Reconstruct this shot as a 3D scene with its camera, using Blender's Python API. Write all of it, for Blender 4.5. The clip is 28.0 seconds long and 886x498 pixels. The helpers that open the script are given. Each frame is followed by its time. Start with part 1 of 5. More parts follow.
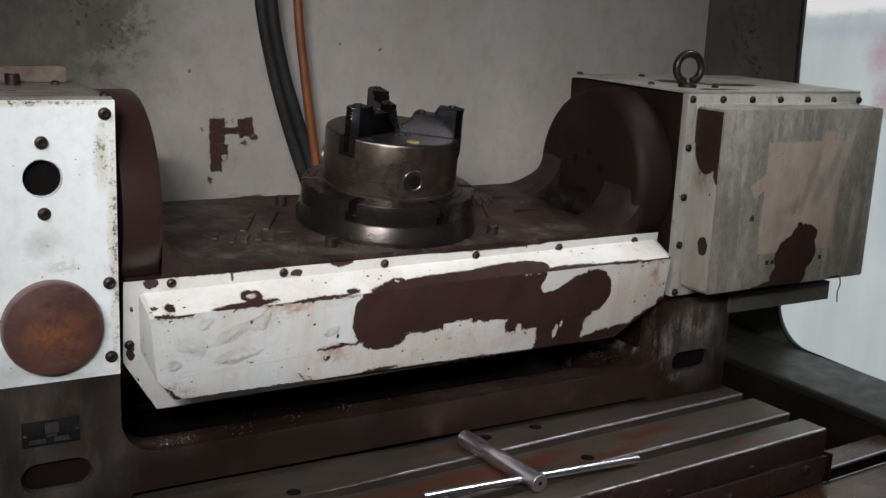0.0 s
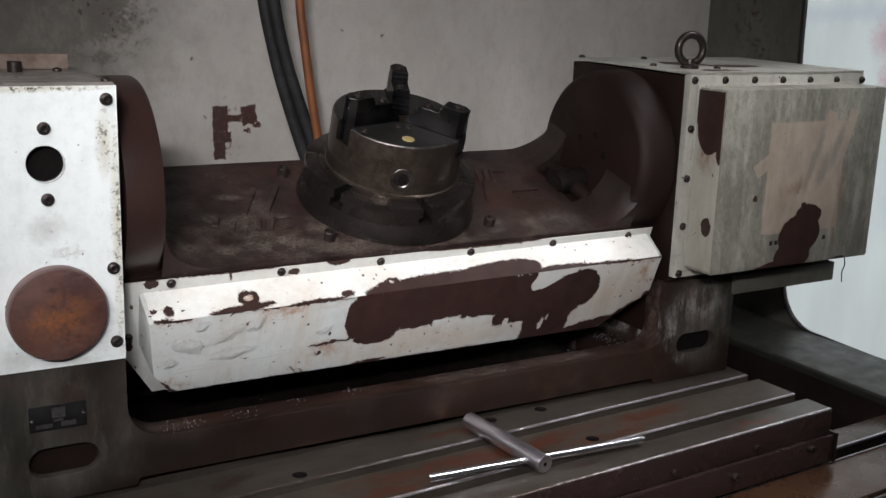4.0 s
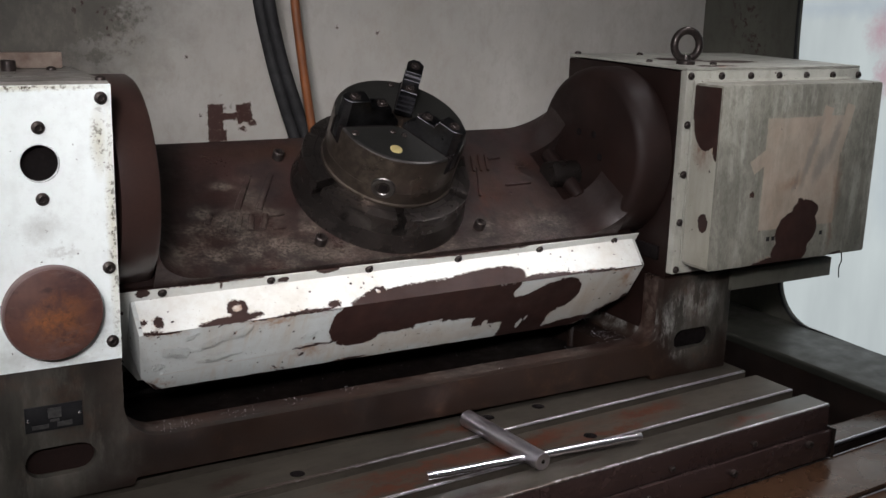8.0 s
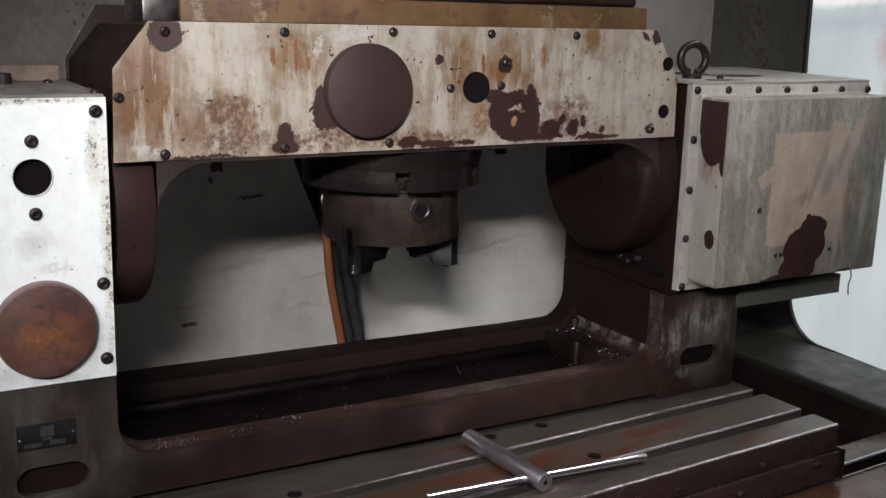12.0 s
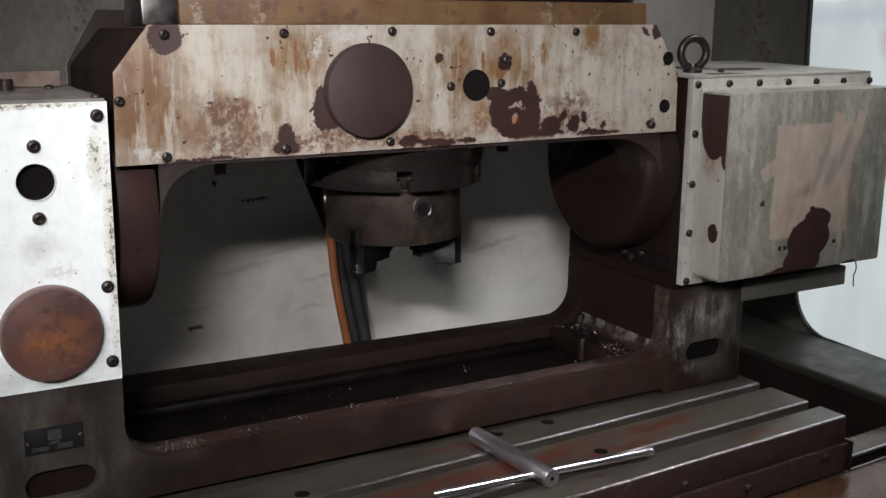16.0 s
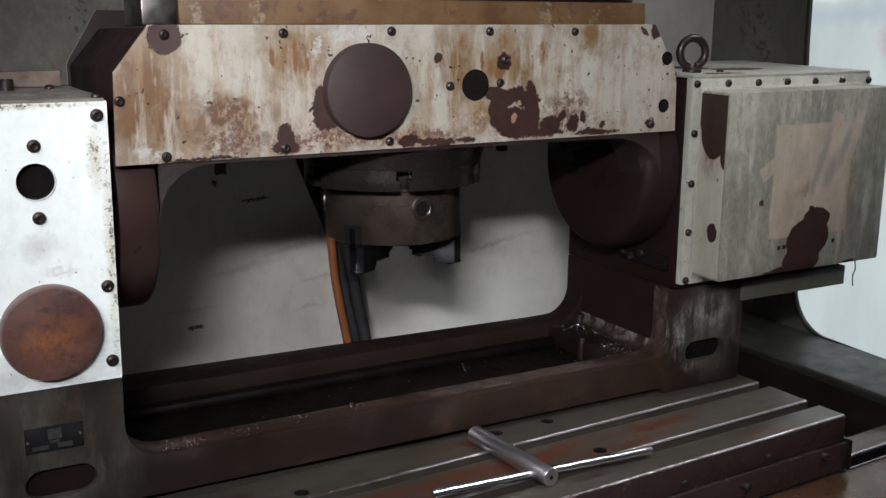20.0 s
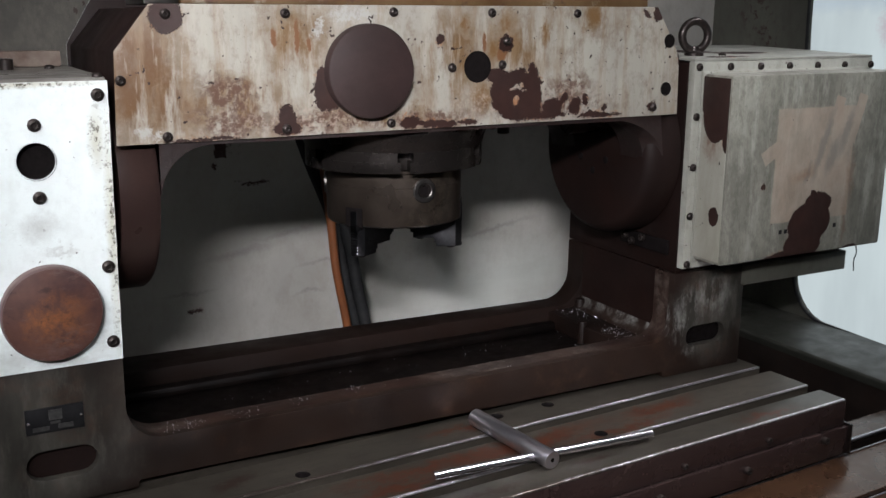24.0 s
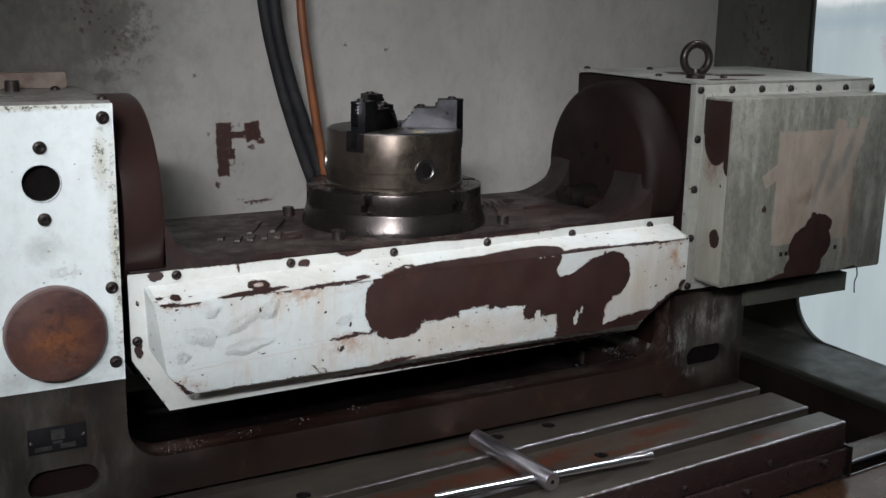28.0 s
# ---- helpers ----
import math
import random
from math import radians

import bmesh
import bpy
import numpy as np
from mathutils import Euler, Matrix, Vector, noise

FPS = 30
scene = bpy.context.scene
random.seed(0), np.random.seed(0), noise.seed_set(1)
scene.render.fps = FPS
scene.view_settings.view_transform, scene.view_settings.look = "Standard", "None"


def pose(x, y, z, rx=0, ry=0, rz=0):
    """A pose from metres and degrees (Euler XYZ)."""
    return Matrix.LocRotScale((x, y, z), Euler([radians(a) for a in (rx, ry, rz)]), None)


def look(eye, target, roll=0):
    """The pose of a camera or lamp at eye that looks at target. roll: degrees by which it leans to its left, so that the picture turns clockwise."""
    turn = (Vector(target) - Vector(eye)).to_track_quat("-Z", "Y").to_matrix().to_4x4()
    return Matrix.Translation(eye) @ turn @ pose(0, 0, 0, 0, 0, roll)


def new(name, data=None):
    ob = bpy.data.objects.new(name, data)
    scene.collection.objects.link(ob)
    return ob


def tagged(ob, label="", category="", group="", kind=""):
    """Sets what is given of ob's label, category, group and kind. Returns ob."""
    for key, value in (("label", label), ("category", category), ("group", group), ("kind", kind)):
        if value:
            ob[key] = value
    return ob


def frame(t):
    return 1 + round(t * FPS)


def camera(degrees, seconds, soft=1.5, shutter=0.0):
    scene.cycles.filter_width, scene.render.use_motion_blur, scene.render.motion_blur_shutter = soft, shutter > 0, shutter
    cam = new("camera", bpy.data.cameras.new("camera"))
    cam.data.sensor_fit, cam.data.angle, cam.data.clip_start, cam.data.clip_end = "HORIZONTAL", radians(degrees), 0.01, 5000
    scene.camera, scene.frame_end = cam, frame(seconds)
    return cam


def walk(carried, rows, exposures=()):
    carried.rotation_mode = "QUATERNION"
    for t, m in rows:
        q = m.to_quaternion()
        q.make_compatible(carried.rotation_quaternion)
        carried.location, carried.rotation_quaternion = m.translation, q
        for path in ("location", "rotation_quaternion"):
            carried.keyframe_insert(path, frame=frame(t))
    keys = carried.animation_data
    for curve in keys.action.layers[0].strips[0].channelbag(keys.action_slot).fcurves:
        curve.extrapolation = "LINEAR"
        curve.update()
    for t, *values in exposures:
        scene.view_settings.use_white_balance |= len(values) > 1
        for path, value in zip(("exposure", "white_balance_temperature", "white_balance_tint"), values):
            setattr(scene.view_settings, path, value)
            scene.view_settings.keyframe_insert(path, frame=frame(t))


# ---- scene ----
# the hand-held camera: seconds, place, heading, tilt and lean in degrees
WALK = [
    (0, -0.8395, -1.6282, 0.7160, -30.417, -12.917, 2.507),
    (0.5, -0.8399, -1.6292, 0.7111, -30.357, -13.139, 2.152),
    (1, -0.8402, -1.6288, 0.7087, -30.344, -13.337, 1.923),
    (1.5, -0.8367, -1.6311, 0.7097, -30.201, -13.486, 1.840),
    (2, -0.8358, -1.6325, 0.7086, -30.155, -13.476, 1.804),
    (2.5, -0.8366, -1.6332, 0.7072, -30.157, -13.451, 1.813),
    (3, -0.8352, -1.6361, 0.7076, -30.064, -13.463, 1.807),
    (3.5, -0.8357, -1.6381, 0.7052, -30.022, -13.385, 1.779),
    (5.5, -0.8366, -1.6360, 0.7020, -30.021, -13.580, 1.790),
    (6, -0.8377, -1.6351, 0.7034, -30.123, -13.670, 1.847),
    (6.5, -0.8365, -1.6348, 0.7048, -30.154, -13.697, 1.813),
    (7, -0.8369, -1.6347, 0.7020, -30.227, -13.559, 1.733),
    (7.5, -0.8350, -1.6349, 0.7042, -30.204, -13.606, 1.639),
    (8, -0.8342, -1.6341, 0.7029, -30.216, -13.544, 1.518),
    (8.5, -0.8307, -1.6348, 0.7009, -30.116, -13.455, 1.346),
    (9, -0.8288, -1.6358, 0.7008, -30.013, -13.347, 1.211),
    (9.5, -0.8254, -1.6364, 0.7013, -29.851, -13.228, 1.136),
    (10, -0.8232, -1.6347, 0.7039, -29.754, -13.162, 1.219),
    (10.5, -0.8160, -1.6330, 0.7032, -29.597, -13.043, 1.272),
    (11, -0.8086, -1.6259, 0.7046, -29.541, -13.073, 1.415),
    (11.5, -0.8090, -1.6170, 0.7020, -29.698, -12.947, 1.589),
    (12, -0.8094, -1.6162, 0.7016, -29.684, -12.837, 1.577),
    (12.5, -0.8102, -1.6157, 0.7012, -29.695, -12.773, 1.490),
    (14.5, -0.8053, -1.6210, 0.6998, -29.357, -12.770, 0.786),
    (15, -0.8059, -1.6214, 0.6985, -29.341, -12.764, 0.641),
    (15.5, -0.8055, -1.6222, 0.6981, -29.298, -12.780, 0.552),
    (16, -0.8044, -1.6236, 0.6973, -29.237, -12.770, 0.475),
    (16.5, -0.8017, -1.6266, 0.6952, -29.108, -12.704, 0.388),
    (17, -0.8014, -1.6272, 0.6942, -29.089, -12.676, 0.365),
    (17.5, -0.8033, -1.6274, 0.6970, -29.176, -12.767, 0.427),
    (18, -0.8036, -1.6272, 0.6976, -29.190, -12.787, 0.439),
    (18.5, -0.8038, -1.6271, 0.6975, -29.195, -12.786, 0.440),
    (19, -0.8048, -1.6265, 0.6963, -29.235, -12.744, 0.428),
    (19.5, -0.8046, -1.6266, 0.6968, -29.229, -12.760, 0.437),
    (20, -0.8036, -1.6283, 0.6965, -29.172, -12.747, 0.434),
    (20.5, -0.8005, -1.6313, 0.6968, -29.043, -12.795, 0.418),
    (21, -0.8002, -1.6337, 0.6951, -29.012, -12.808, 0.434),
    (21.5, -0.8007, -1.6338, 0.6932, -29.027, -12.873, 0.453),
    (23.5, -0.8058, -1.6275, 0.6866, -29.253, -13.227, 0.609),
    (24, -0.8086, -1.6229, 0.6849, -29.344, -13.341, 0.618),
    (24.5, -0.8115, -1.6185, 0.6850, -29.445, -13.493, 0.656),
    (25, -0.8119, -1.6251, 0.6889, -29.261, -13.509, 0.599),
    (25.5, -0.8119, -1.6284, 0.6908, -29.192, -13.330, 0.639),
    (26, -0.8141, -1.6281, 0.6926, -29.240, -13.061, 0.718),
    (26.5, -0.8132, -1.6298, 0.6945, -29.166, -12.785, 0.736),
    (27, -0.8130, -1.6288, 0.7022, -29.191, -12.761, 0.910),
    (27.5, -0.8110, -1.6293, 0.7022, -29.165, -12.655, 0.921),
    (28, -0.8091, -1.6284, 0.7017, -29.158, -12.683, 0.901),
]
cam = camera(45.89, 28.0)


def held(x, y, z, yaw, tilt, lean):
    return Matrix.Translation((x, y, z)) @ Euler((radians(90 + tilt), 0, radians(yaw))).to_matrix().to_4x4() @ pose(0, 0, 0, 0, 0, lean)


# the camera's own brightness and white balance drift a little
BALANCE = [(0, -0.28, 6500, 12), (3, -0.12, 6500, 12), (8, -0.06, 6500, 12), (9, -0.02, 6500, 12), (10, 0.13, 6500, 12), (12, 0.05, 6550, 13), (15, 0.08, 6550, 13), (20, 0.08, 6350, 10), (25, 0.12, 6250, 10), (26, 0.16, 6200, 9), (27, 0.05, 6150, 8), (28, -0.24, 6150, 8)]
walk(cam, [(t, held(*row)) for t, *row in WALK], BALANCE)

# ---------- world, lamps ----------
world = bpy.data.worlds.new("workshop")
scene.world = world
world.use_nodes = True
world.node_tree.nodes["Background"].inputs[0].default_value = (0.82, 0.92, 1.0, 1)
world.node_tree.nodes["Background"].inputs[1].default_value = 0.007


def area_lamp(name, eye, target, w, h, power, colour, spread=180):
    data = bpy.data.lights.new(name, "AREA")
    data.shape, data.size, data.size_y, data.energy, data.color = "RECTANGLE", w, h, power, colour
    data.spread = radians(spread)
    ob = new(name, data)
    ob.matrix_basis = look(eye, target)
    return ob


# unseen lamps behind and beside the camera, aimed to match shadows and highlights
area_lamp("front_left_light", (-1.35, -2.33, 1.40), (0.02, 0.0, 0.40), 0.45, 0.09, 4.3, (1.0, 0.955, 0.965), 40)
area_lamp("left_light", (-1.85, -1.85, 1.20), (0.0, 0.0, 0.2), 0.4, 0.12, 1.5, (1.0, 0.96, 0.97), 44)
area_lamp("high_left_light", (-1.55, -0.78, 1.75), (-0.30, -0.25, 0.28), 0.4, 0.4, 1.2, (1.0, 0.965, 0.965), 42)
# added fill that brightens everything softly, no such source is known
area_lamp("soft_fill", (-0.9, -2.3, 1.75), (0.0, 0.0, 0.3), 1.4, 0.7, 8, (0.97, 0.98, 1.0))
area_lamp("work_lamp", (0.9, -0.85, 1.95), (0.45, -0.5, 0.0), 1.6, 0.14, 5.0, (1.0, 0.97, 0.985), 48)

# ---------- materials ----------


class Mat:
    """A node material under construction, on object coordinates."""

    def __init__(self, name, rough=0.5, metal=0.0, spec=0.5):
        self.m = bpy.data.materials.new(name)
        self.m.use_nodes = True
        self.t = self.m.node_tree
        self.b = self.t.nodes["Principled BSDF"]
        self.b.inputs["Roughness"].default_value = rough
        self.b.inputs["Metallic"].default_value = metal
        self.b.inputs["Specular IOR Level"].default_value = spec
        self.co = self.t.nodes.new("ShaderNodeTexCoord").outputs["Object"]

    def link(self, a, b):
        self.t.links.new(a, b)

    def mapped(self, loc=(0, 0, 0), rot=(0, 0, 0), scale=(1, 1, 1), src=None):
        n = self.t.nodes.new("ShaderNodeMapping")
        n.inputs["Location"].default_value, n.inputs["Rotation"].default_value, n.inputs["Scale"].default_value = loc, rot, scale
        self.link(src or self.co, n.inputs["Vector"])
        return n.outputs[0]

    def noise(self, scale, detail=4, rough=0.55, stretch=(1, 1, 1), offset=(0, 0, 0), src=None):
        n = self.t.nodes.new("ShaderNodeTexNoise")
        n.inputs["Scale"].default_value, n.inputs["Detail"].default_value, n.inputs["Roughness"].default_value = scale, detail, rough
        self.link(self.mapped(offset, (0, 0, 0), stretch, src), n.inputs["Vector"])
        return n.outputs["Fac"]

    def ramp(self, fac, stops):
        n = self.t.nodes.new("ShaderNodeValToRGB")
        e = n.color_ramp.elements
        while len(e) < len(stops):
            e.new(0.5)
        for s, (p, c) in zip(e, stops):
            s.position = p
            s.color = (c, c, c, 1) if isinstance(c, (int, float)) else (*c, 1)
        self.link(fac, n.inputs[0])
        return n.outputs[0]

    def math(self, op, a, b=0.0, c=None):
        n = self.t.nodes.new("ShaderNodeMath")
        n.operation = op
        for i, v in enumerate((a, b) if c is None else (a, b, c)):
            if isinstance(v, (int, float)):
                n.inputs[i].default_value = v
            else:
                self.link(v, n.inputs[i])
        return n.outputs[0]

    def mix(self, fac, a, b):
        n = self.t.nodes.new("ShaderNodeMix")
        n.data_type = "RGBA"
        for i, v in ((0, fac), (6, a), (7, b)):
            if isinstance(v, (int, float)):
                n.inputs[i].default_value = v
            elif isinstance(v, tuple):
                n.inputs[i].default_value = (*v, 1)
            else:
                self.link(v, n.inputs[i])
        return n.outputs[2]

    def after(self, src, value):
        """The same vector, worked out after another value, which keeps long unions light to draw."""
        if value is None:
            return src
        n = self.t.nodes.new("ShaderNodeVectorMath")
        n.operation = "MULTIPLY_ADD"
        self.link(value, n.inputs[0])
        n.inputs[1].default_value = (0, 0, 0)
        self.link(src, n.inputs[2])
        return n.outputs[0]

    def blots(self, spots, wobble=0.012, scale=45, soft=0.02, plane="xz"):
        """1 inside a union of ragged ellipses (u, v, ru, rv, turn in degrees) in a plane of the thing, 0 outside."""
        n = self.t.nodes.new("ShaderNodeTexNoise")
        n.inputs["Scale"].default_value, n.inputs["Detail"].default_value, n.inputs["Roughness"].default_value = scale, 8, 0.78
        self.link(self.co, n.inputs["Vector"])
        v = self.t.nodes.new("ShaderNodeVectorMath")
        v.operation = "MULTIPLY_ADD"
        self.link(n.outputs["Color"], v.inputs[0])
        v.inputs[1].default_value = (2 * wobble,) * 3
        fine = self.t.nodes.new("ShaderNodeTexNoise")
        fine.inputs["Scale"].default_value, fine.inputs["Detail"].default_value, fine.inputs["Roughness"].default_value = scale * 4.2, 4, 0.7
        self.link(self.co, fine.inputs["Vector"])
        jag = self.t.nodes.new("ShaderNodeVectorMath")
        jag.operation = "MULTIPLY_ADD"
        self.link(fine.outputs["Color"], jag.inputs[0])
        jag.inputs[1].default_value = (wobble,) * 3
        add = self.t.nodes.new("ShaderNodeVectorMath")
        add.operation = "SUBTRACT"
        self.link(self.co, add.inputs[0])
        add.inputs[1].default_value = (1.5 * wobble,) * 3
        self.link(add.outputs[0], jag.inputs[2])
        self.link(jag.outputs[0], v.inputs[2])
        src = v.outputs[0]
        best = None
        for u, w, ru, rw, turn in spots:
            a = radians(turn)
            m = self.t.nodes.new("ShaderNodeMapping")
            m.vector_type = "TEXTURE"
            if plane == "xz":
                m.inputs["Location"].default_value, m.inputs["Rotation"].default_value, m.inputs["Scale"].default_value = (u, 0, w), (0, -a, 0), (ru, 1e3, rw)
            elif plane == "xy":
                m.inputs["Location"].default_value, m.inputs["Rotation"].default_value, m.inputs["Scale"].default_value = (u, w, 0), (0, 0, a), (ru, rw, 1e3)
            else:
                m.inputs["Location"].default_value, m.inputs["Rotation"].default_value, m.inputs["Scale"].default_value = (0, u, w), (a, 0, 0), (1e3, ru, rw)
            self.link(self.after(src, best), m.inputs["Vector"])
            ln = self.t.nodes.new("ShaderNodeVectorMath")
            ln.operation = "LENGTH"
            self.link(m.outputs[0], ln.inputs[0])
            best = ln.outputs["Value"] if best is None else self.math("MINIMUM", best, ln.outputs["Value"])
        return self.ramp(best, [(1 - soft if soft < 1 else 0, 1.0), (1.0, 0.0)])

    def rects(self, spots, wobble=0.003, scale=30):
        """1 inside a union of slightly ragged, turned rectangles (u, v, half width, half height, turn) in the xz plane."""
        n = self.t.nodes.new("ShaderNodeTexNoise")
        n.inputs["Scale"].default_value, n.inputs["Detail"].default_value, n.inputs["Roughness"].default_value = scale, 8, 0.78
        self.link(self.co, n.inputs["Vector"])
        v = self.t.nodes.new("ShaderNodeVectorMath")
        v.operation = "MULTIPLY_ADD"
        self.link(n.outputs["Color"], v.inputs[0])
        v.inputs[1].default_value = (2 * wobble,) * 3
        fine = self.t.nodes.new("ShaderNodeTexNoise")
        fine.inputs["Scale"].default_value, fine.inputs["Detail"].default_value, fine.inputs["Roughness"].default_value = scale * 4.2, 4, 0.7
        self.link(self.co, fine.inputs["Vector"])
        jag = self.t.nodes.new("ShaderNodeVectorMath")
        jag.operation = "MULTIPLY_ADD"
        self.link(fine.outputs["Color"], jag.inputs[0])
        jag.inputs[1].default_value = (wobble,) * 3
        self.link(self.co, jag.inputs[2])
        self.link(jag.outputs[0], v.inputs[2])
        best = None
        for u, w, ru, rw, turn in spots:
            m = self.t.nodes.new("ShaderNodeMapping")
            m.vector_type = "TEXTURE"
            m.inputs["Location"].default_value, m.inputs["Rotation"].default_value, m.inputs["Scale"].default_value = (u + 1.5 * wobble, 0, w + 1.5 * wobble), (0, -radians(turn), 0), (ru, 1e3, rw)
            self.link(self.after(v.outputs[0], best), m.inputs["Vector"])
            s = self.t.nodes.new("ShaderNodeSeparateXYZ")
            self.link(m.outputs[0], s.inputs[0])
            d = self.math("MAXIMUM", self.math("ABSOLUTE", s.outputs[0]), self.math("ABSOLUTE", s.outputs[2]))
            best = d if best is None else self.math("MINIMUM", best, d)
        return self.ramp(best, [(0.97, 1.0), (1.0, 0.0)])

    def done(self, colour, rough=None, bump=None, strength=0.2, dist=0.001):
        if isinstance(colour, tuple):
            self.b.inputs["Base Color"].default_value = (*colour, 1)
        else:
            self.link(colour, self.b.inputs["Base Color"])
        if rough is not None:
            self.link(rough, self.b.inputs["Roughness"])
        if bump is not None:
            n = self.t.nodes.new("ShaderNodeBump")
            n.inputs["Strength"].default_value, n.inputs["Distance"].default_value = strength, dist
            self.link(bump, n.inputs["Height"])
            self.link(n.outputs[0], self.b.inputs["Normal"])
        return self.m


BROWN = (0.0225, 0.0085, 0.0062)


def spread(m, a, b, scale, lo=0.35, hi=0.65, stretch=(1, 1, 1), detail=5):
    return m.mix(m.ramp(m.noise(scale, detail, 0.6, stretch), [(lo, 0.0), (hi, 1.0)]), a, b)


def simple(name, a, b, scale, rough=(0.4, 0.6), metal=0.0, bump=0.2, dist=0.0006, fine=180, spec=0.5, stretch=(1, 1, 1)):
    """Two tones in clouds, uneven gloss and a fine grain."""
    m = Mat(name, 0.5, metal, spec)
    col = spread(m, a, b, scale, stretch=stretch)
    col = m.mix(m.ramp(m.noise(fine, 3), [(0.3, 0.0), (0.75, 0.35)]), col, tuple(0.6 * c for c in a))
    r = m.ramp(m.noise(scale * 2.3, 4), [(0.3, rough[0]), (0.7, rough[1])])
    return m.done(col, r, m.noise(fine * 1.7, 4), bump, dist)


def make_cast_brown():
    """Dark brown primer on cast iron, oily, rubbed through to grey and dusted pale in places."""
    m = Mat("brown_casting", 0.5)
    col = spread(m, (0.0145, 0.0066, 0.0050), (0.031, 0.0142, 0.0098), 5)
    worn = m.math("MULTIPLY", m.ramp(m.noise(9, 5), [(0.5, 0.0), (0.62, 1.0)]), m.ramp(m.noise(70, 6, 0.75), [(0.42, 0.0), (0.6, 0.5)]))
    col = m.mix(m.ramp(m.noise(4, 7, 0.7, (1, 1, 0.6), (2, 1, 0)), [(0.44, 0.0), (0.62, 0.85)]), col, (0.012, 0.0078, 0.007))
    col = m.mix(m.ramp(m.noise(60, 5, 0.7, (0.35, 1, 1)), [(0.5, 0.0), (0.7, 0.5)]), col, (0.050, 0.031, 0.023))
    col = m.mix(worn, col, (0.12, 0.098, 0.083))
    r = m.ramp(m.noise(7, 6, 0.65), [(0.32, 0.26), (0.68, 0.56)])
    return m.done(col, r, m.math("ADD", m.noise(170, 6, 0.6), m.math("MULTIPLY", m.noise(28, 4), 1.6)), 0.4, 0.0009)


def make_cast_floor():
    """The cradle's floor: the same casting, with its finish scuffed to pale grey round the cast marks and by the front edge."""
    m = Mat("scuffed_brown_casting", 0.5, 0.0, 0.5)
    col = spread(m, (0.0145, 0.0075, 0.0066), (0.034, 0.0180, 0.0158), 5, 0.4, 0.62)
    col = m.mix(m.ramp(m.noise(13, 8, 0.72), [(0.46, 0.0), (0.62, 0.8)]), col, (0.0105, 0.0064, 0.0058))
    col = m.mix(m.math("MULTIPLY", m.blots([(0.24, 0.02, 0.05, 0.10, 0), (0.30, -0.06, 0.10, 0.05, 20), (0.33, 0.02, 0.04, 0.09, 0), (-0.1, 0.13, 0.3, 0.03, 0)], 0.06, 12, 0.9, "xy"), 0.75), col, (0.030, 0.0135, 0.0078))
    col = m.mix(m.math("MULTIPLY", m.blots([(0.46, 0.0, 0.10, 0.24, 0)], 0.05, 12, 0.5, "xy"), 0.85), col, (0.0115, 0.0060, 0.0050))
    zone = m.blots([(-0.275, 0.052, 0.03, 0.024, 0), (-0.245, 0.01, 0.06, 0.035, 60), (-0.26, -0.035, 0.085, 0.045, 0), (-0.32, -0.03, 0.035, 0.035, 0), (-0.20, -0.115, 0.20, 0.05, 0), (0.0, -0.147, 0.42, 0.020, 0), (0.24, -0.115, 0.13, 0.045, 0), (0.32, -0.112, 0.05, 0.04, 0), (-0.36, -0.12, 0.09, 0.05, 0), (-0.30, -0.07, 0.12, 0.05, 0), (-0.16, -0.08, 0.03, 0.07, -30)], 0.05, 14, 0.75, "xy")
    thick = m.ramp(m.noise(26, 7, 0.72, (1, 1.3, 1)), [(0.42, 0.08), (0.60, 0.75)])
    fleck = m.ramp(m.noise(150, 8, 0.82, (1, 1.2, 1)), [(0.42, 0.05), (0.56, 1.0)])
    col = m.mix(m.math("MULTIPLY", zone, m.math("MULTIPLY", thick, fleck)), col, spread(m, (0.21, 0.185, 0.15), (0.13, 0.105, 0.085), 40))
    col = m.mix(m.math("MULTIPLY", m.math("SUBTRACT", 1.0, zone), m.ramp(m.noise(110, 8, 0.8), [(0.60, 0.0), (0.68, 0.5)])), col, (0.10, 0.083, 0.07))
    streaks = m.math("MULTIPLY", m.blots([(0.28, 0.0, 0.13, 0.15, 0)], 0.06, 10, 0.6, "xy"), m.ramp(m.noise(34, 7, 0.7, (1, 0.3, 1), (2, 5, 0)), [(0.48, 0.0), (0.60, 0.85)]))
    col = m.mix(streaks, col, (0.0085, 0.0052, 0.0048))
    col = m.mix(m.math("MULTIPLY", m.blots([(0.21, -0.02, 0.07, 0.10, 0)], 0.05, 14, 0.7, "xy"), m.ramp(m.noise(48, 6, 0.7, (1, 0.35, 1), (6, 1, 0)), [(0.50, 0.0), (0.62, 0.7)])), col, (0.052, 0.017, 0.009))
    r = m.ramp(m.noise(13, 7, 0.7), [(0.34, 0.26), (0.64, 0.66)])
    return m.done(col, r, m.math("ADD", m.noise(210, 6, 0.7), m.math("MULTIPLY", m.noise(36, 5, 0.6), 2.2)), 0.6, 0.0013)


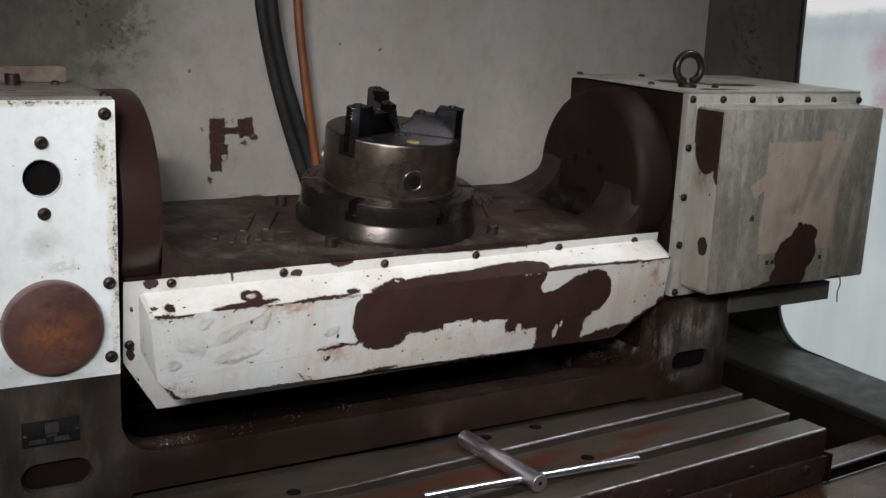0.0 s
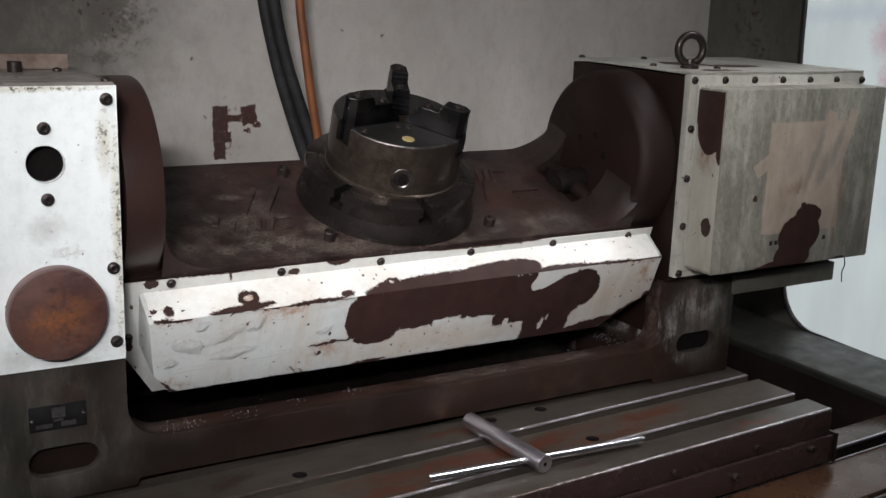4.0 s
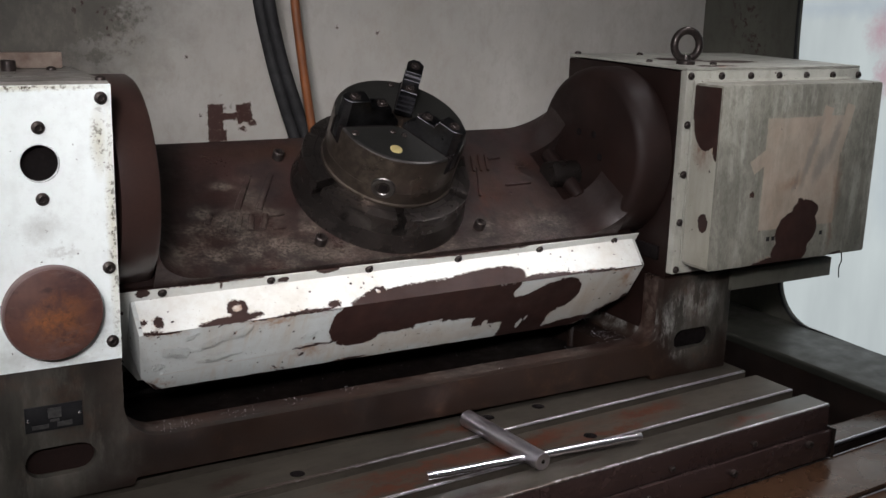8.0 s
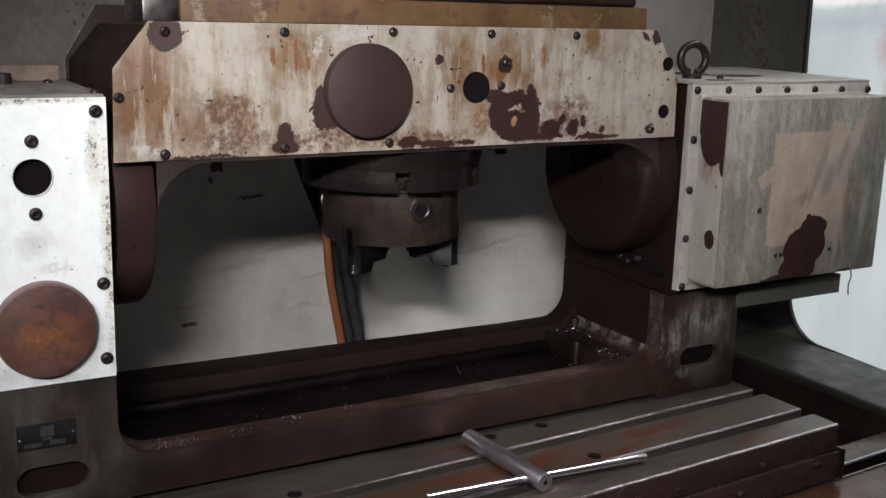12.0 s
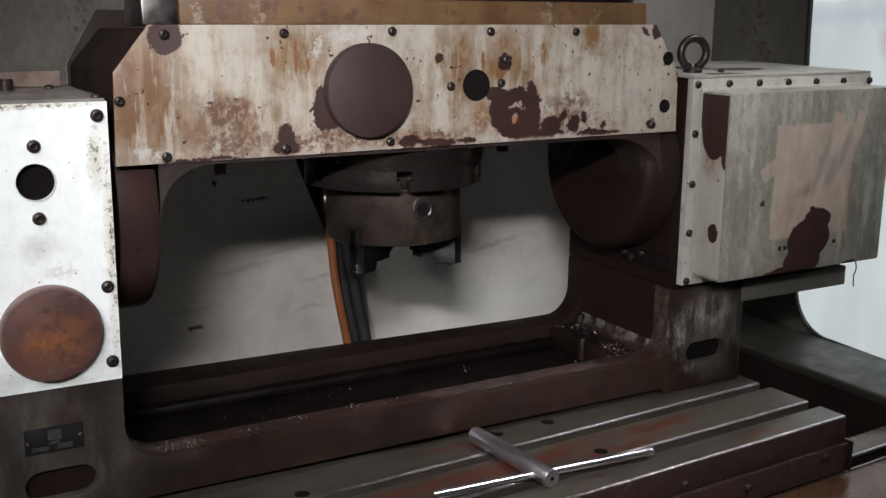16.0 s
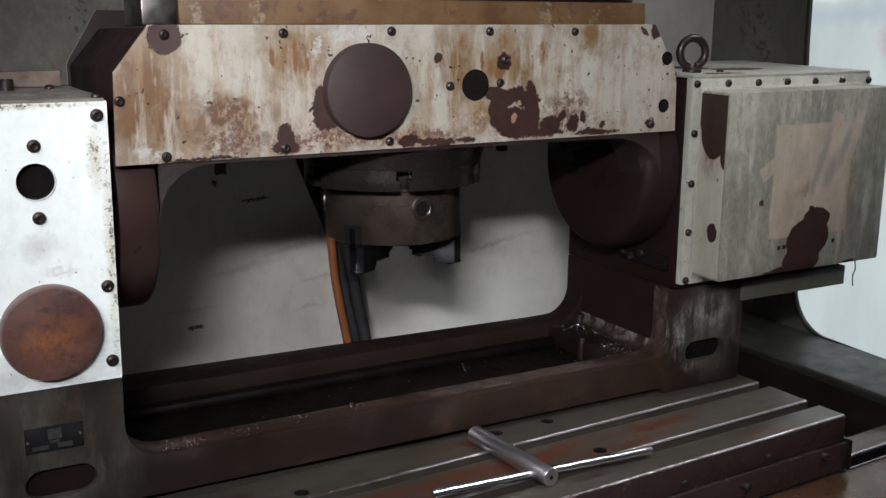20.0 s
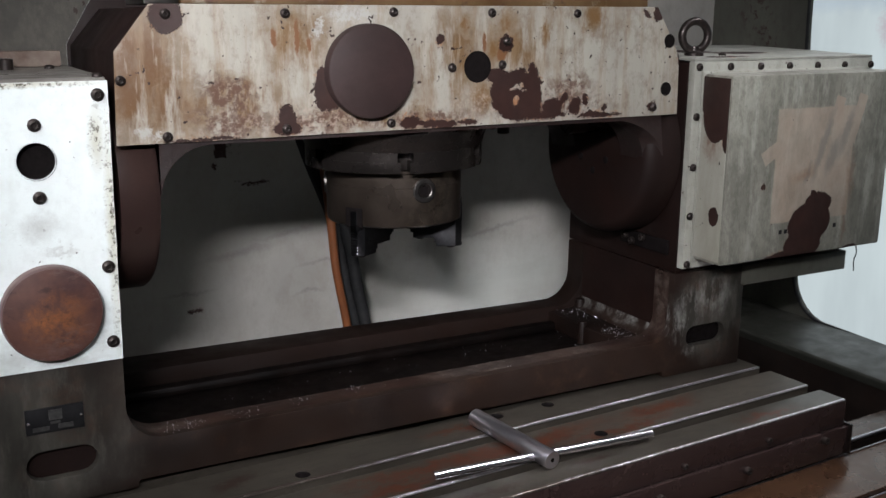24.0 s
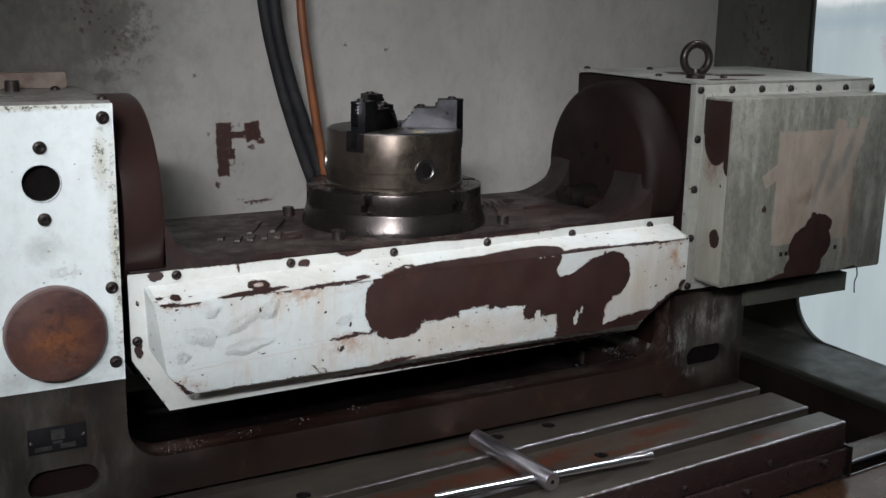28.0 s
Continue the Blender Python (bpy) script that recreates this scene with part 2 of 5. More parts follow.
def make_pedestal():
    """Worn grey-brown casting with runs of dried coolant."""
    m = Mat("stained_grey_casting", 0.5)
    col = spread(m, (0.0080, 0.0044, 0.0032), (0.0185, 0.0098, 0.0066), 6, stretch=(0.5, 1, 1.2))
    zone = m.blots([(0.62, 0.105, 0.11, 0.12, 0), (-0.70, 0.10, 0.24, 0.20, 0)], 0.06, 12, 0.45)
    grey = spread(m, (0.020, 0.0192, 0.016), (0.068, 0.065, 0.055), 16, 0.38, 0.66, (1, 1, 0.3), 8)
    grey = m.mix(m.ramp(m.noise(45, 7, 0.72, (1, 1, 0.25), (3, 0, 0)), [(0.5, 0.0), (0.66, 0.6)]), grey, (0.10, 0.096, 0.083))
    col = m.mix(m.math("MULTIPLY", zone, 0.92), col, grey)
    runs = m.math("MULTIPLY", m.ramp(m.noise(38, 8, 0.78, (1, 1, 0.32)), [(0.46, 0.0), (0.60, 0.9)]), m.blots([(0.60, 0.13, 0.065, 0.055, 0), (0.52, 0.085, 0.035, 0.05, 0), (0.55, 0.11, 0.035, 0.06, 0), (0.57, 0.03, 0.03, 0.02, 0)], 0.04, 16, 0.85))
    col = m.mix(runs, col, (0.27, 0.27, 0.255))
    rust = m.math("MULTIPLY", m.ramp(m.noise(11, 7, 0.7), [(0.52, 0.0), (0.66, 0.5)]), m.ramp(m.noise(60, 5, 0.7), [(0.4, 0.2), (0.6, 1.0)]))
    col = m.mix(rust, col, (0.070, 0.036, 0.022))
    return m.done(col, m.ramp(m.noise(9, 6, 0.65), [(0.3, 0.30), (0.7, 0.58)]), m.math("ADD", m.noise(150, 6), m.math("MULTIPLY", m.noise(22, 4), 1.5)), 0.4, 0.0009)


def make_bottom():
    """Painted sheet gone ochre with rust, pale islands of paint left."""
    m = Mat("rusted_bottom_cover_paint", 0.5)
    col = spread(m, (0.080, 0.040, 0.014), (0.135, 0.082, 0.036), 14)
    col = m.mix(m.ramp(m.noise(22, 8, 0.7), [(0.57, 0.0), (0.63, 0.7)]), col, (0.23, 0.20, 0.155))
    col = m.mix(m.ramp(m.noise(34, 8, 0.72, (1, 1, 1), (4, 0, 0)), [(0.56, 0.0), (0.62, 0.9)]), col, (0.068, 0.032, 0.02))
    return m.done(col, m.ramp(m.noise(30, 4), [(0.3, 0.4), (0.7, 0.65)]), m.noise(70, 6), 0.4, 0.0008)


def make_rust_disc():
    """Rusted steel, purple-brown with orange bloom in the middle and fine scratches."""
    m = Mat("rusty_round_cover", 0.5)
    col = spread(m, (0.052, 0.024, 0.022), (0.10, 0.046, 0.034), 22)
    bloom = m.math("MULTIPLY", m.blots([(-0.60, 0.262, 0.05, 0.042, 20), (-0.585, 0.235, 0.03, 0.02, 0)], 0.04, 20, 0.9), m.ramp(m.noise(40, 8, 0.75), [(0.4, 0.0), (0.62, 0.9)]))
    col = m.mix(bloom, col, (0.24, 0.085, 0.022))
    col = m.mix(m.ramp(m.noise(70, 6, 0.75, (0.3, 1, 1)), [(0.55, 0.0), (0.68, 0.5)]), col, (0.14, 0.10, 0.09))
    col = m.mix(m.ramp(m.noise(30, 6, 0.7, (1, 1, 1), (3, 0, 0)), [(0.55, 0.0), (0.66, 0.8)]), col, (0.03, 0.014, 0.013))
    return m.done(col, m.ramp(m.noise(26, 5), [(0.3, 0.36), (0.7, 0.62)]), m.noise(120, 6), 0.35, 0.0007)


def ground_steel(name, a, b, rough):
    """Clean ground steel, evenly glossy, with faint dull patches."""
    m = Mat(name, rough, 1.0)
    col = spread(m, a, b, 16)
    return m.done(col)


def make_chuck():
    """Dark oily chuck steel, mottled with pale blotches where the oil has dried."""
    m = Mat("stained_chuck_steel", 0.4, 0.75)
    col = spread(m, (0.046, 0.036, 0.029), (0.082, 0.066, 0.054), 9, 0.4, 0.62)
    blotch = m.math("MULTIPLY", m.blots([(-0.02, -0.115, 0.075, 0.06, 0), (-0.085, -0.075, 0.03, 0.05, 0)], 0.03, 22, 0.8, "xy"), m.ramp(m.noise(75, 5, 0.65), [(0.42, 0.0), (0.60, 0.55)]))
    col = m.mix(blotch, col, (0.135, 0.112, 0.085))
    col = m.mix(m.ramp(m.noise(40, 6, 0.7), [(0.50, 0.0), (0.72, 0.4)]), col, (0.036, 0.028, 0.022))
    return m.done(col, m.ramp(m.noise(16, 5), [(0.3, 0.24), (0.7, 0.42)]), m.noise(150, 5), 0.2, 0.0004)


def painted(name, white, spots, wobble=0.01, scale=45, plane="xz", grime=(0.45, 0.44, 0.38), grime_amount=0.35, extra=None, bare=BROWN, rough=0.42, streak=(1, 1, 0.25), chips=0.35, squares=None, keep=None, relief=None, stain=(0.30, 0.15, 0.07)):
    """Thick machine paint with flaked places that bare the brown primer, runs of grime and small chips."""
    m = Mat(name, rough)
    col = m.mix(m.ramp(m.noise(12, 6, 0.6, streak), [(0.42, 0.0), (0.75, grime_amount)]), white, grime)
    col = m.mix(m.ramp(m.noise(48, 5, 0.7), [(0.45, 0.0), (0.8, 0.35)]), col, tuple(0.75 * c for c in grime))
    if extra:
        col = extra(m, col)
    gone = m.ramp(m.noise(95, 3, 0.5), [(0.725 - 0.025 * chips, 0.0), (0.74 - 0.025 * chips, 1.0)])
    pin = m.math("MULTIPLY", m.ramp(m.noise(260, 3, 0.6), [(0.655, 0.0), (0.70, 0.8)]), m.ramp(m.noise(17, 4, 0.6, (1, 1, 1), (8, 3, 1)), [(0.44, 0.0), (0.62, max(0.0, 0.55 + 0.35 * chips))]))
    col = m.mix(pin, col, tuple(0.35 * c for c in stain))
    if spots:
        blot = m.blots(spots, wobble, scale, 0.03, plane)
        halo = m.math("MULTIPLY", m.blots(spots, wobble * 2.2, scale * 0.7, 0.5, plane), m.ramp(m.noise(38, 5, 0.7), [(0.36, 0.0), (0.56, 0.9)]))
        col = m.mix(halo, col, stain)
        gone = m.math("MAXIMUM", gone, blot)
    if squares:
        gone = m.math("MAXIMUM", gone, m.rects(squares, wobble * 1.5, scale))
    if keep:
        gone = m.math("MULTIPLY", gone, m.math("SUBTRACT", 1.0, m.blots(keep, wobble * 0.8, scale, 0.03, plane)))
    under = spread(m, bare, tuple(1.45 * c for c in bare), 30)
    under = m.mix(m.ramp(m.noise(6, 5, 0.7), [(0.45, 0.0), (0.7, 0.6)]), under, tuple(0.55 * c for c in bare))
    col = m.mix(gone, col, under)
    height = m.math("SUBTRACT", m.math("MULTIPLY", m.noise(60, 4), 0.3), m.math("MULTIPLY", gone, 1.3))
    if relief:
        height = m.math("ADD", height, relief(m))
    r = m.math("ADD", m.math("MULTIPLY", gone, 0.16), m.ramp(m.noise(25, 4), [(0.3, rough - 0.09), (0.7, rough + 0.12)]))
    return m.done(col, r, height, 0.6, 0.0011)


def cover_relief(m):
    """A few blisters of loose paint and a long crack with a lifted lip."""
    zone = m.blots([(-0.395, -0.129, 0.012, 0.008, 30), (-0.355, -0.150, 0.034, 0.012, 25), (-0.415, -0.163, 0.028, 0.012, -10), (-0.345, -0.186, 0.04, 0.010, 5), (-0.193, -0.166, 0.015, 0.007, 20), (-0.31, -0.135, 0.012, 0.02, -40), (-0.44, -0.19, 0.012, 0.008, 0)], 0.016, 40, 0.7)
    lip = m.rects([(-0.290, -0.2005, 0.146, 0.0034, 2.7), (-0.14, -0.236, 0.012, 0.0018, 50)], 0.0025, 40)
    return m.math("ADD", m.math("MULTIPLY", zone, 5.5), m.math("MULTIPLY", lip, 4.5))


def cover_grime(m, col):
    """Beige film with drips to one side, rust bleeding from the top edge and from the crack."""
    film = m.blots([(0.40, -0.17, 0.25, 0.12, 0), (0.05, -0.22, 0.3, 0.04, 0)], 0.08, 10, 0.95)
    col = m.mix(m.math("MULTIPLY", film, 0.75), col, spread(m, (0.40, 0.345, 0.27), (0.50, 0.46, 0.39), 26, stretch=(1, 1, 0.18)))
    drip = m.math("MULTIPLY", m.ramp(m.noise(60, 6, 0.7, (1, 1, 0.10), (2, 0, 1)), [(0.5, 0.0), (0.68, 0.65)]), m.blots([(-0.2, -0.135, 0.32, 0.05, 0), (0.42, -0.17, 0.10, 0.10, 0), (-0.2, -0.225, 0.3, 0.03, 0)], 0.04, 16, 0.9))
    col = m.mix(drip, col, (0.42, 0.31, 0.20))
    rust = m.math("MULTIPLY", m.blots([(-0.44, -0.113, 0.05, 0.010, 0), (-0.25, -0.118, 0.09, 0.012, 0), (-0.19, -0.205, 0.05, 0.02, 0), (-0.43, -0.235, 0.04, 0.014, -30), (0.46, -0.13, 0.03, 0.05, 0)], 0.03, 25, 0.9), m.ramp(m.noise(42, 6, 0.7), [(0.42, 0.0), (0.62, 0.85)]))
    col = m.mix(m.rects([(-0.290, -0.2042, 0.146, 0.0009, 2.7)], 0.0025, 40), col, (0.50, 0.49, 0.45))
    return m.mix(rust, col, (0.30, 0.15, 0.06))


def rear_rust(m, col):
    """Rust and dried coolant run down the plate in streaks, thick at one end and along the hanging edge."""
    ochre = m.math("MULTIPLY", m.ramp(m.noise(17, 8, 0.68, (1, 1, 0.33), (3.1, 0, 0)), [(0.38, 0.0), (0.50, 0.95)]),
                   m.blots([(-0.46, -0.16, 0.09, 0.16, 0), (-0.33, -0.12, 0.16, 0.07, 0), (-0.24, -0.21, 0.08, 0.08, 0), (0.02, -0.18, 0.10, 0.12, 0), (0.14, -0.20, 0.10, 0.07, 0), (0.28, -0.25, 0.10, 0.05, 0), (-0.1, -0.1, 0.15, 0.03, 0)], 0.06, 14, 0.75))
    col = m.mix(ochre, col, (0.135, 0.076, 0.028))
    col = m.mix(m.math("MULTIPLY", m.blots([(-0.470, -0.165, 0.055, 0.10, 12), (-0.425, -0.13, 0.045, 0.06, 0)], 0.05, 18, 0.6), m.ramp(m.noise(30, 7, 0.7), [(0.24, 0.5), (0.44, 0.97)])), col, (0.105, 0.050, 0.015))
    fine = m.ramp(m.noise(42, 7, 0.7, (1, 1, 0.12), (0, 0, 5.0)), [(0.5, 0.0), (0.64, 0.55)])
    col = m.mix(fine, col, (0.225, 0.160, 0.098))
    pale = m.ramp(m.noise(30, 8, 0.7, (1, 1, 0.16), (7.0, 0, 2.0)), [(0.52, 0.0), (0.62, 0.75)])
    col = m.mix(pale, col, (0.37, 0.35, 0.30))
    col = m.mix(m.blots([(-0.467, -0.090, 0.012, 0.012, 0), (-0.447, -0.083, 0.010, 0.007, 0), (-0.145, -0.248, 0.05, 0.010, 0), (-0.205, -0.232, 0.010, 0.020, 20)], 0.030, 45, 0.5), col, (0.36, 0.355, 0.33))
    col = m.mix(m.ramp(m.noise(38, 8, 0.78, (1, 1, 0.6), (1, 0, 6)), [(0.50, 0.0), (0.62, 0.5)]), col, (0.145, 0.105, 0.070))
    runs = m.blots([(-0.238, -0.215, 0.004, 0.03, 0), (-0.274, -0.215, 0.005, 0.016, 0), (-0.22, -0.205, 0.003, 0.012, 0), (0.081, -0.205, 0.004, 0.018, 0), (0.115, -0.19, 0.012, 0.018, 20)], 0.006, 50, 0.3)
    col = m.mix(runs, col, (0.15, 0.07, 0.03))
    col = m.mix(m.math("MULTIPLY", m.blots([(0.078, -0.118, 0.024, 0.034, 0), (0.12, -0.235, 0.016, 0.024, 0), (0.045, -0.235, 0.010, 0.02, 0), (0.095, -0.195, 0.012, 0.018, 0), (0.30, -0.245, 0.015, 0.02, 0), (0.20, -0.22, 0.012, 0.03, 0)], 0.02, 34, 0.6), m.ramp(m.noise(60, 6, 0.7, (1, 1, 0.3)), [(0.36, 0.2), (0.56, 0.95)])), col, (0.150, 0.082, 0.030))
    low = m.math("MULTIPLY", m.blots([(-0.34, -0.10, 0.08, 0.03, 0), (-0.2, -0.092, 0.16, 0.018, 0), (-0.03, -0.09, 0.12, 0.016, 0), (0.2, -0.10, 0.17, 0.024, 0), (0.25, -0.13, 0.06, 0.03, 0), (-0.34, -0.135, 0.06, 0.03, 20)], 0.04, 18, 0.6), m.ramp(m.noise(85, 7, 0.75), [(0.42, 0.0), (0.52, 0.95)]))
    low_pale = m.math("MULTIPLY", m.blots([(-0.2, -0.10, 0.22, 0.030, 0), (0.15, -0.11, 0.22, 0.040, 0)], 0.04, 18, 0.7), m.ramp(m.noise(120, 8, 0.8, (1, 1, 1), (5, 0, 2)), [(0.50, 0.0), (0.58, 0.8)]))
    return m.mix(low_pale, m.mix(low, col, (0.085, 0.043, 0.028)), (0.36, 0.30, 0.25))


def box_grime(m, col):
    """Grey-green film in vertical runs over the paint, with the beige rest of a peeled sticker."""
    col = m.mix(m.ramp(m.noise(9, 8, 0.65, (1, 1, 0.3)), [(0.36, 0.0), (0.64, 0.9)]), col, (0.185, 0.184, 0.152))
    col = m.mix(m.ramp(m.noise(4.5, 6, 0.6, (1, 1, 0.5), (4, 0, 1)), [(0.42, 0.0), (0.62, 0.7)]), col, (0.125, 0.124, 0.101))
    col = m.mix(m.ramp(m.noise(34, 6, 0.7, (1, 1, 0.12), (9, 0, 1)), [(0.50, 0.0), (0.66, 0.65)]), col, (0.40, 0.40, 0.35))
    col = m.mix(m.ramp(m.noise(90, 8, 0.8, (1, 1, 0.5), (2, 0, 3)), [(0.45, 0.0), (0.62, 0.55)]), col, (0.088, 0.087, 0.072))
    sticker = m.rects([(0.754, 0.394, 0.104, 0.108, 0), (0.640, 0.420, 0.022, 0.014, 30), (0.862, 0.475, 0.012, 0.048, -16), (0.805, 0.490, 0.013, 0.030, -16)])
    bits = m.ramp(m.noise(24, 6, 0.65, (1, 1, 0.6)), [(0.34, 0.85), (0.72, 0.40)])
    col = m.mix(m.math("MULTIPLY", sticker, bits), col, spread(m, (0.42, 0.35, 0.285), (0.35, 0.275, 0.215), 14))
    # dark grey smears left across the sticker
    smear_or_shade = m.blots([(0.802, 0.405, 0.018, 0.05, -22), (0.775, 0.43, 0.012, 0.09, -18), (0.74, 0.375, 0.006, 0.03, -20), (0.835, 0.45, 0.014, 0.06, -18)], 0.012, 30, 0.6)
    col = m.mix(m.math("MULTIPLY", smear_or_shade, 0.65), col, (0.165, 0.168, 0.155))
    return m.mix(m.math("MULTIPLY", m.blots([(0.73, 0.375, 0.04, 0.018, 20), (0.86, 0.36, 0.012, 0.07, 0), (0.85, 0.27, 0.01, 0.05, 0)], 0.02, 30, 0.9), 0.5), col, (0.18, 0.0936, 0.0504))


def box_side(m, col):
    col = m.mix(m.ramp(m.noise(11, 7, 0.65, (1, 1, 0.3)), [(0.40, 0.05), (0.66, 0.7)]), col, (0.24, 0.23, 0.18))
    return m.mix(m.math("MULTIPLY", m.blots([(-0.222, 0.44, 0.03, 0.045, 0)], 0.02, 40, 0.9, "yz"), m.ramp(m.noise(60, 6, 0.7, (1, 1, 0.3)), [(0.4, 0.2), (0.6, 0.95)])), col, (0.13, 0.05, 0.025))


def panel_edge(m, col):
    edge = m.ramp(m.noise(140, 5, 0.7), [(0.54, 0.0), (0.58, 1.0)])
    near = m.blots([(-0.517, 0.38, 0.010, 0.21, 0), (-0.62, 0.574, 0.13, 0.006, 0), (-0.53, 0.50, 0.014, 0.06, 0)], 0.006, 60, 0.9)
    col = m.mix(m.math("MULTIPLY", near, 0.6), col, (0.42, 0.40, 0.27))
    col = m.mix(m.math("MULTIPLY", edge, near), col, (0.06, 0.05, 0.03))
    film = m.blots([(-0.66, 0.20, 0.035, 0.03, 0), (-0.58, 0.195, 0.06, 0.012, 0), (-0.61, 0.385, 0.03, 0.03, 0), (-0.585, 0.35, 0.03, 0.006, 0), (-0.545, 0.24, 0.02, 0.05, 0)], 0.03, 25, 0.95)
    return m.mix(m.math("MULTIPLY", film, 0.6), col, (0.40, 0.42, 0.40))


CAST = make_cast_brown()
CAST_FLOOR = make_cast_floor()
CAST_DARK = simple("dark_brown_casting", (0.0076, 0.0036, 0.0030), (0.0150, 0.0068, 0.0053), 6, (0.48, 0.72), 0.0, 0.3, spec=0.2)
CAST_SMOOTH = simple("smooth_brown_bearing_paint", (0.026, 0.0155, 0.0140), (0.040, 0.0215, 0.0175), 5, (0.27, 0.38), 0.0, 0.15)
PEDESTAL = make_pedestal()
PANEL_WHITE = painted("white_panel_paint", (0.76, 0.83, 0.82), [], extra=panel_edge, grime=(0.62, 0.66, 0.64), grime_amount=0.3, rough=0.4, chips=-0.6)
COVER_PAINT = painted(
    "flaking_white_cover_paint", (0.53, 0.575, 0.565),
    [(-0.148, -0.150, 0.012, 0.034, 0), (0.315, -0.150, 0.040, 0.042, 20), (0.285, -0.185, 0.035, 0.045, -20), (0.148, -0.185, 0.014, 0.022, 0), (-0.105, -0.198, 0.036, 0.010, -4),
     (0.345, -0.243, 0.07, 0.014, 12), (0.44, -0.222, 0.055, 0.016, 30), (0.482, -0.195, 0.012, 0.02, 30), (-0.185, -0.1935, 0.036, 0.0028, 3), (-0.44, -0.240, 0.022, 0.003, -45), (-0.30, -0.249, 0.12, 0.0035, 0), (0.0, -0.2505, 0.2, 0.004, 0), (-0.12, -0.247, 0.05, 0.004, 6),
     (-0.25, -0.110, 0.1, 0.0022, 0), (-0.44, -0.112, 0.03, 0.004, 0), (0.42, -0.101, 0.08, 0.003, 0), (-0.199, -0.2105, 0.006, 0.004, 30), (-0.24, -0.238, 0.014, 0.0012, -45), (-0.225, -0.243, 0.010, 0.0012, -45), (-0.325, -0.134, 0.002, 0.004, 0), (-0.285, -0.139, 0.0015, 0.002, 0), (-0.326, -0.2005, 0.004, 0.002, 0)],
    wobble=0.010, scale=62, grime=(0.44, 0.42, 0.36), grime_amount=0.55, chips=1.5, extra=cover_grime, relief=cover_relief,
    squares=[(-0.105, -0.150, 0.046, 0.046, -3), (-0.035, -0.143, 0.045, 0.046, 0), (0.04, -0.135, 0.05, 0.042, 0), (0.105, -0.140, 0.045, 0.044, 0), (0.168, -0.156, 0.036, 0.054, 0), (0.250, -0.195, 0.052, 0.065, 0), (0.268, -0.150, 0.045, 0.030, 22)],
    keep=[(0.228, -0.121, 0.034, 0.017, 24), (0.268, -0.110, 0.030, 0.008, 12), (0.2405, -0.219, 0.0035, 0.013, -12), (0.252, -0.205, 0.0025, 0.007, -20), (0.43, -0.238, 0.035, 0.0035, 2), (0.322, -0.215, 0.022, 0.020, 30), (0.16, -0.205, 0.006, 0.010, 0)])
# same paint as the front, coloured lighter for the light from above
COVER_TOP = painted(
    "flaking_white_lit_top_paint", (0.74, 0.77, 0.74),
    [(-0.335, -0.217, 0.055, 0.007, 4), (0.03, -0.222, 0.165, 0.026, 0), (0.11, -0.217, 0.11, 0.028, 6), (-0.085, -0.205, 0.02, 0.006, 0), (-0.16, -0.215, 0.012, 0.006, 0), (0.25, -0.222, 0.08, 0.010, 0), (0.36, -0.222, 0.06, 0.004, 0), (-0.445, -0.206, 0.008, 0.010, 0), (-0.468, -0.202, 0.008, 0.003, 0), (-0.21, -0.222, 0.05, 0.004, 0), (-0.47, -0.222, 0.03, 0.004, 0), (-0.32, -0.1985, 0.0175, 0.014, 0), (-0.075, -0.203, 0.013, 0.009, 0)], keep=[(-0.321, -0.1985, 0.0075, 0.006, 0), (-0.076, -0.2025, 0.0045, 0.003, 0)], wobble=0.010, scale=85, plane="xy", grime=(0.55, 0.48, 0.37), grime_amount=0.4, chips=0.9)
FLANGE_PAINT = painted("chipped_white_flange_paint", (0.56, 0.58, 0.55), [(-0.462, -0.082, 0.011, 0.008, 0), (-0.35, -0.074, 0.10, 0.0025, 0), (-0.235, -0.086, 0.010, 0.006, 0), (-0.16, -0.075, 0.02, 0.007, 0), (-0.34, -0.083, 0.002, 0.008, 0), (0.12, -0.073, 0.12, 0.003, 0), (0.10, -0.279, 0.30, 0.004, 0), (-0.49, -0.19, 0.006, 0.012, 0)], wobble=0.006, scale=80, stain=(0.35, 0.26, 0.21), grime_amount=0.4)
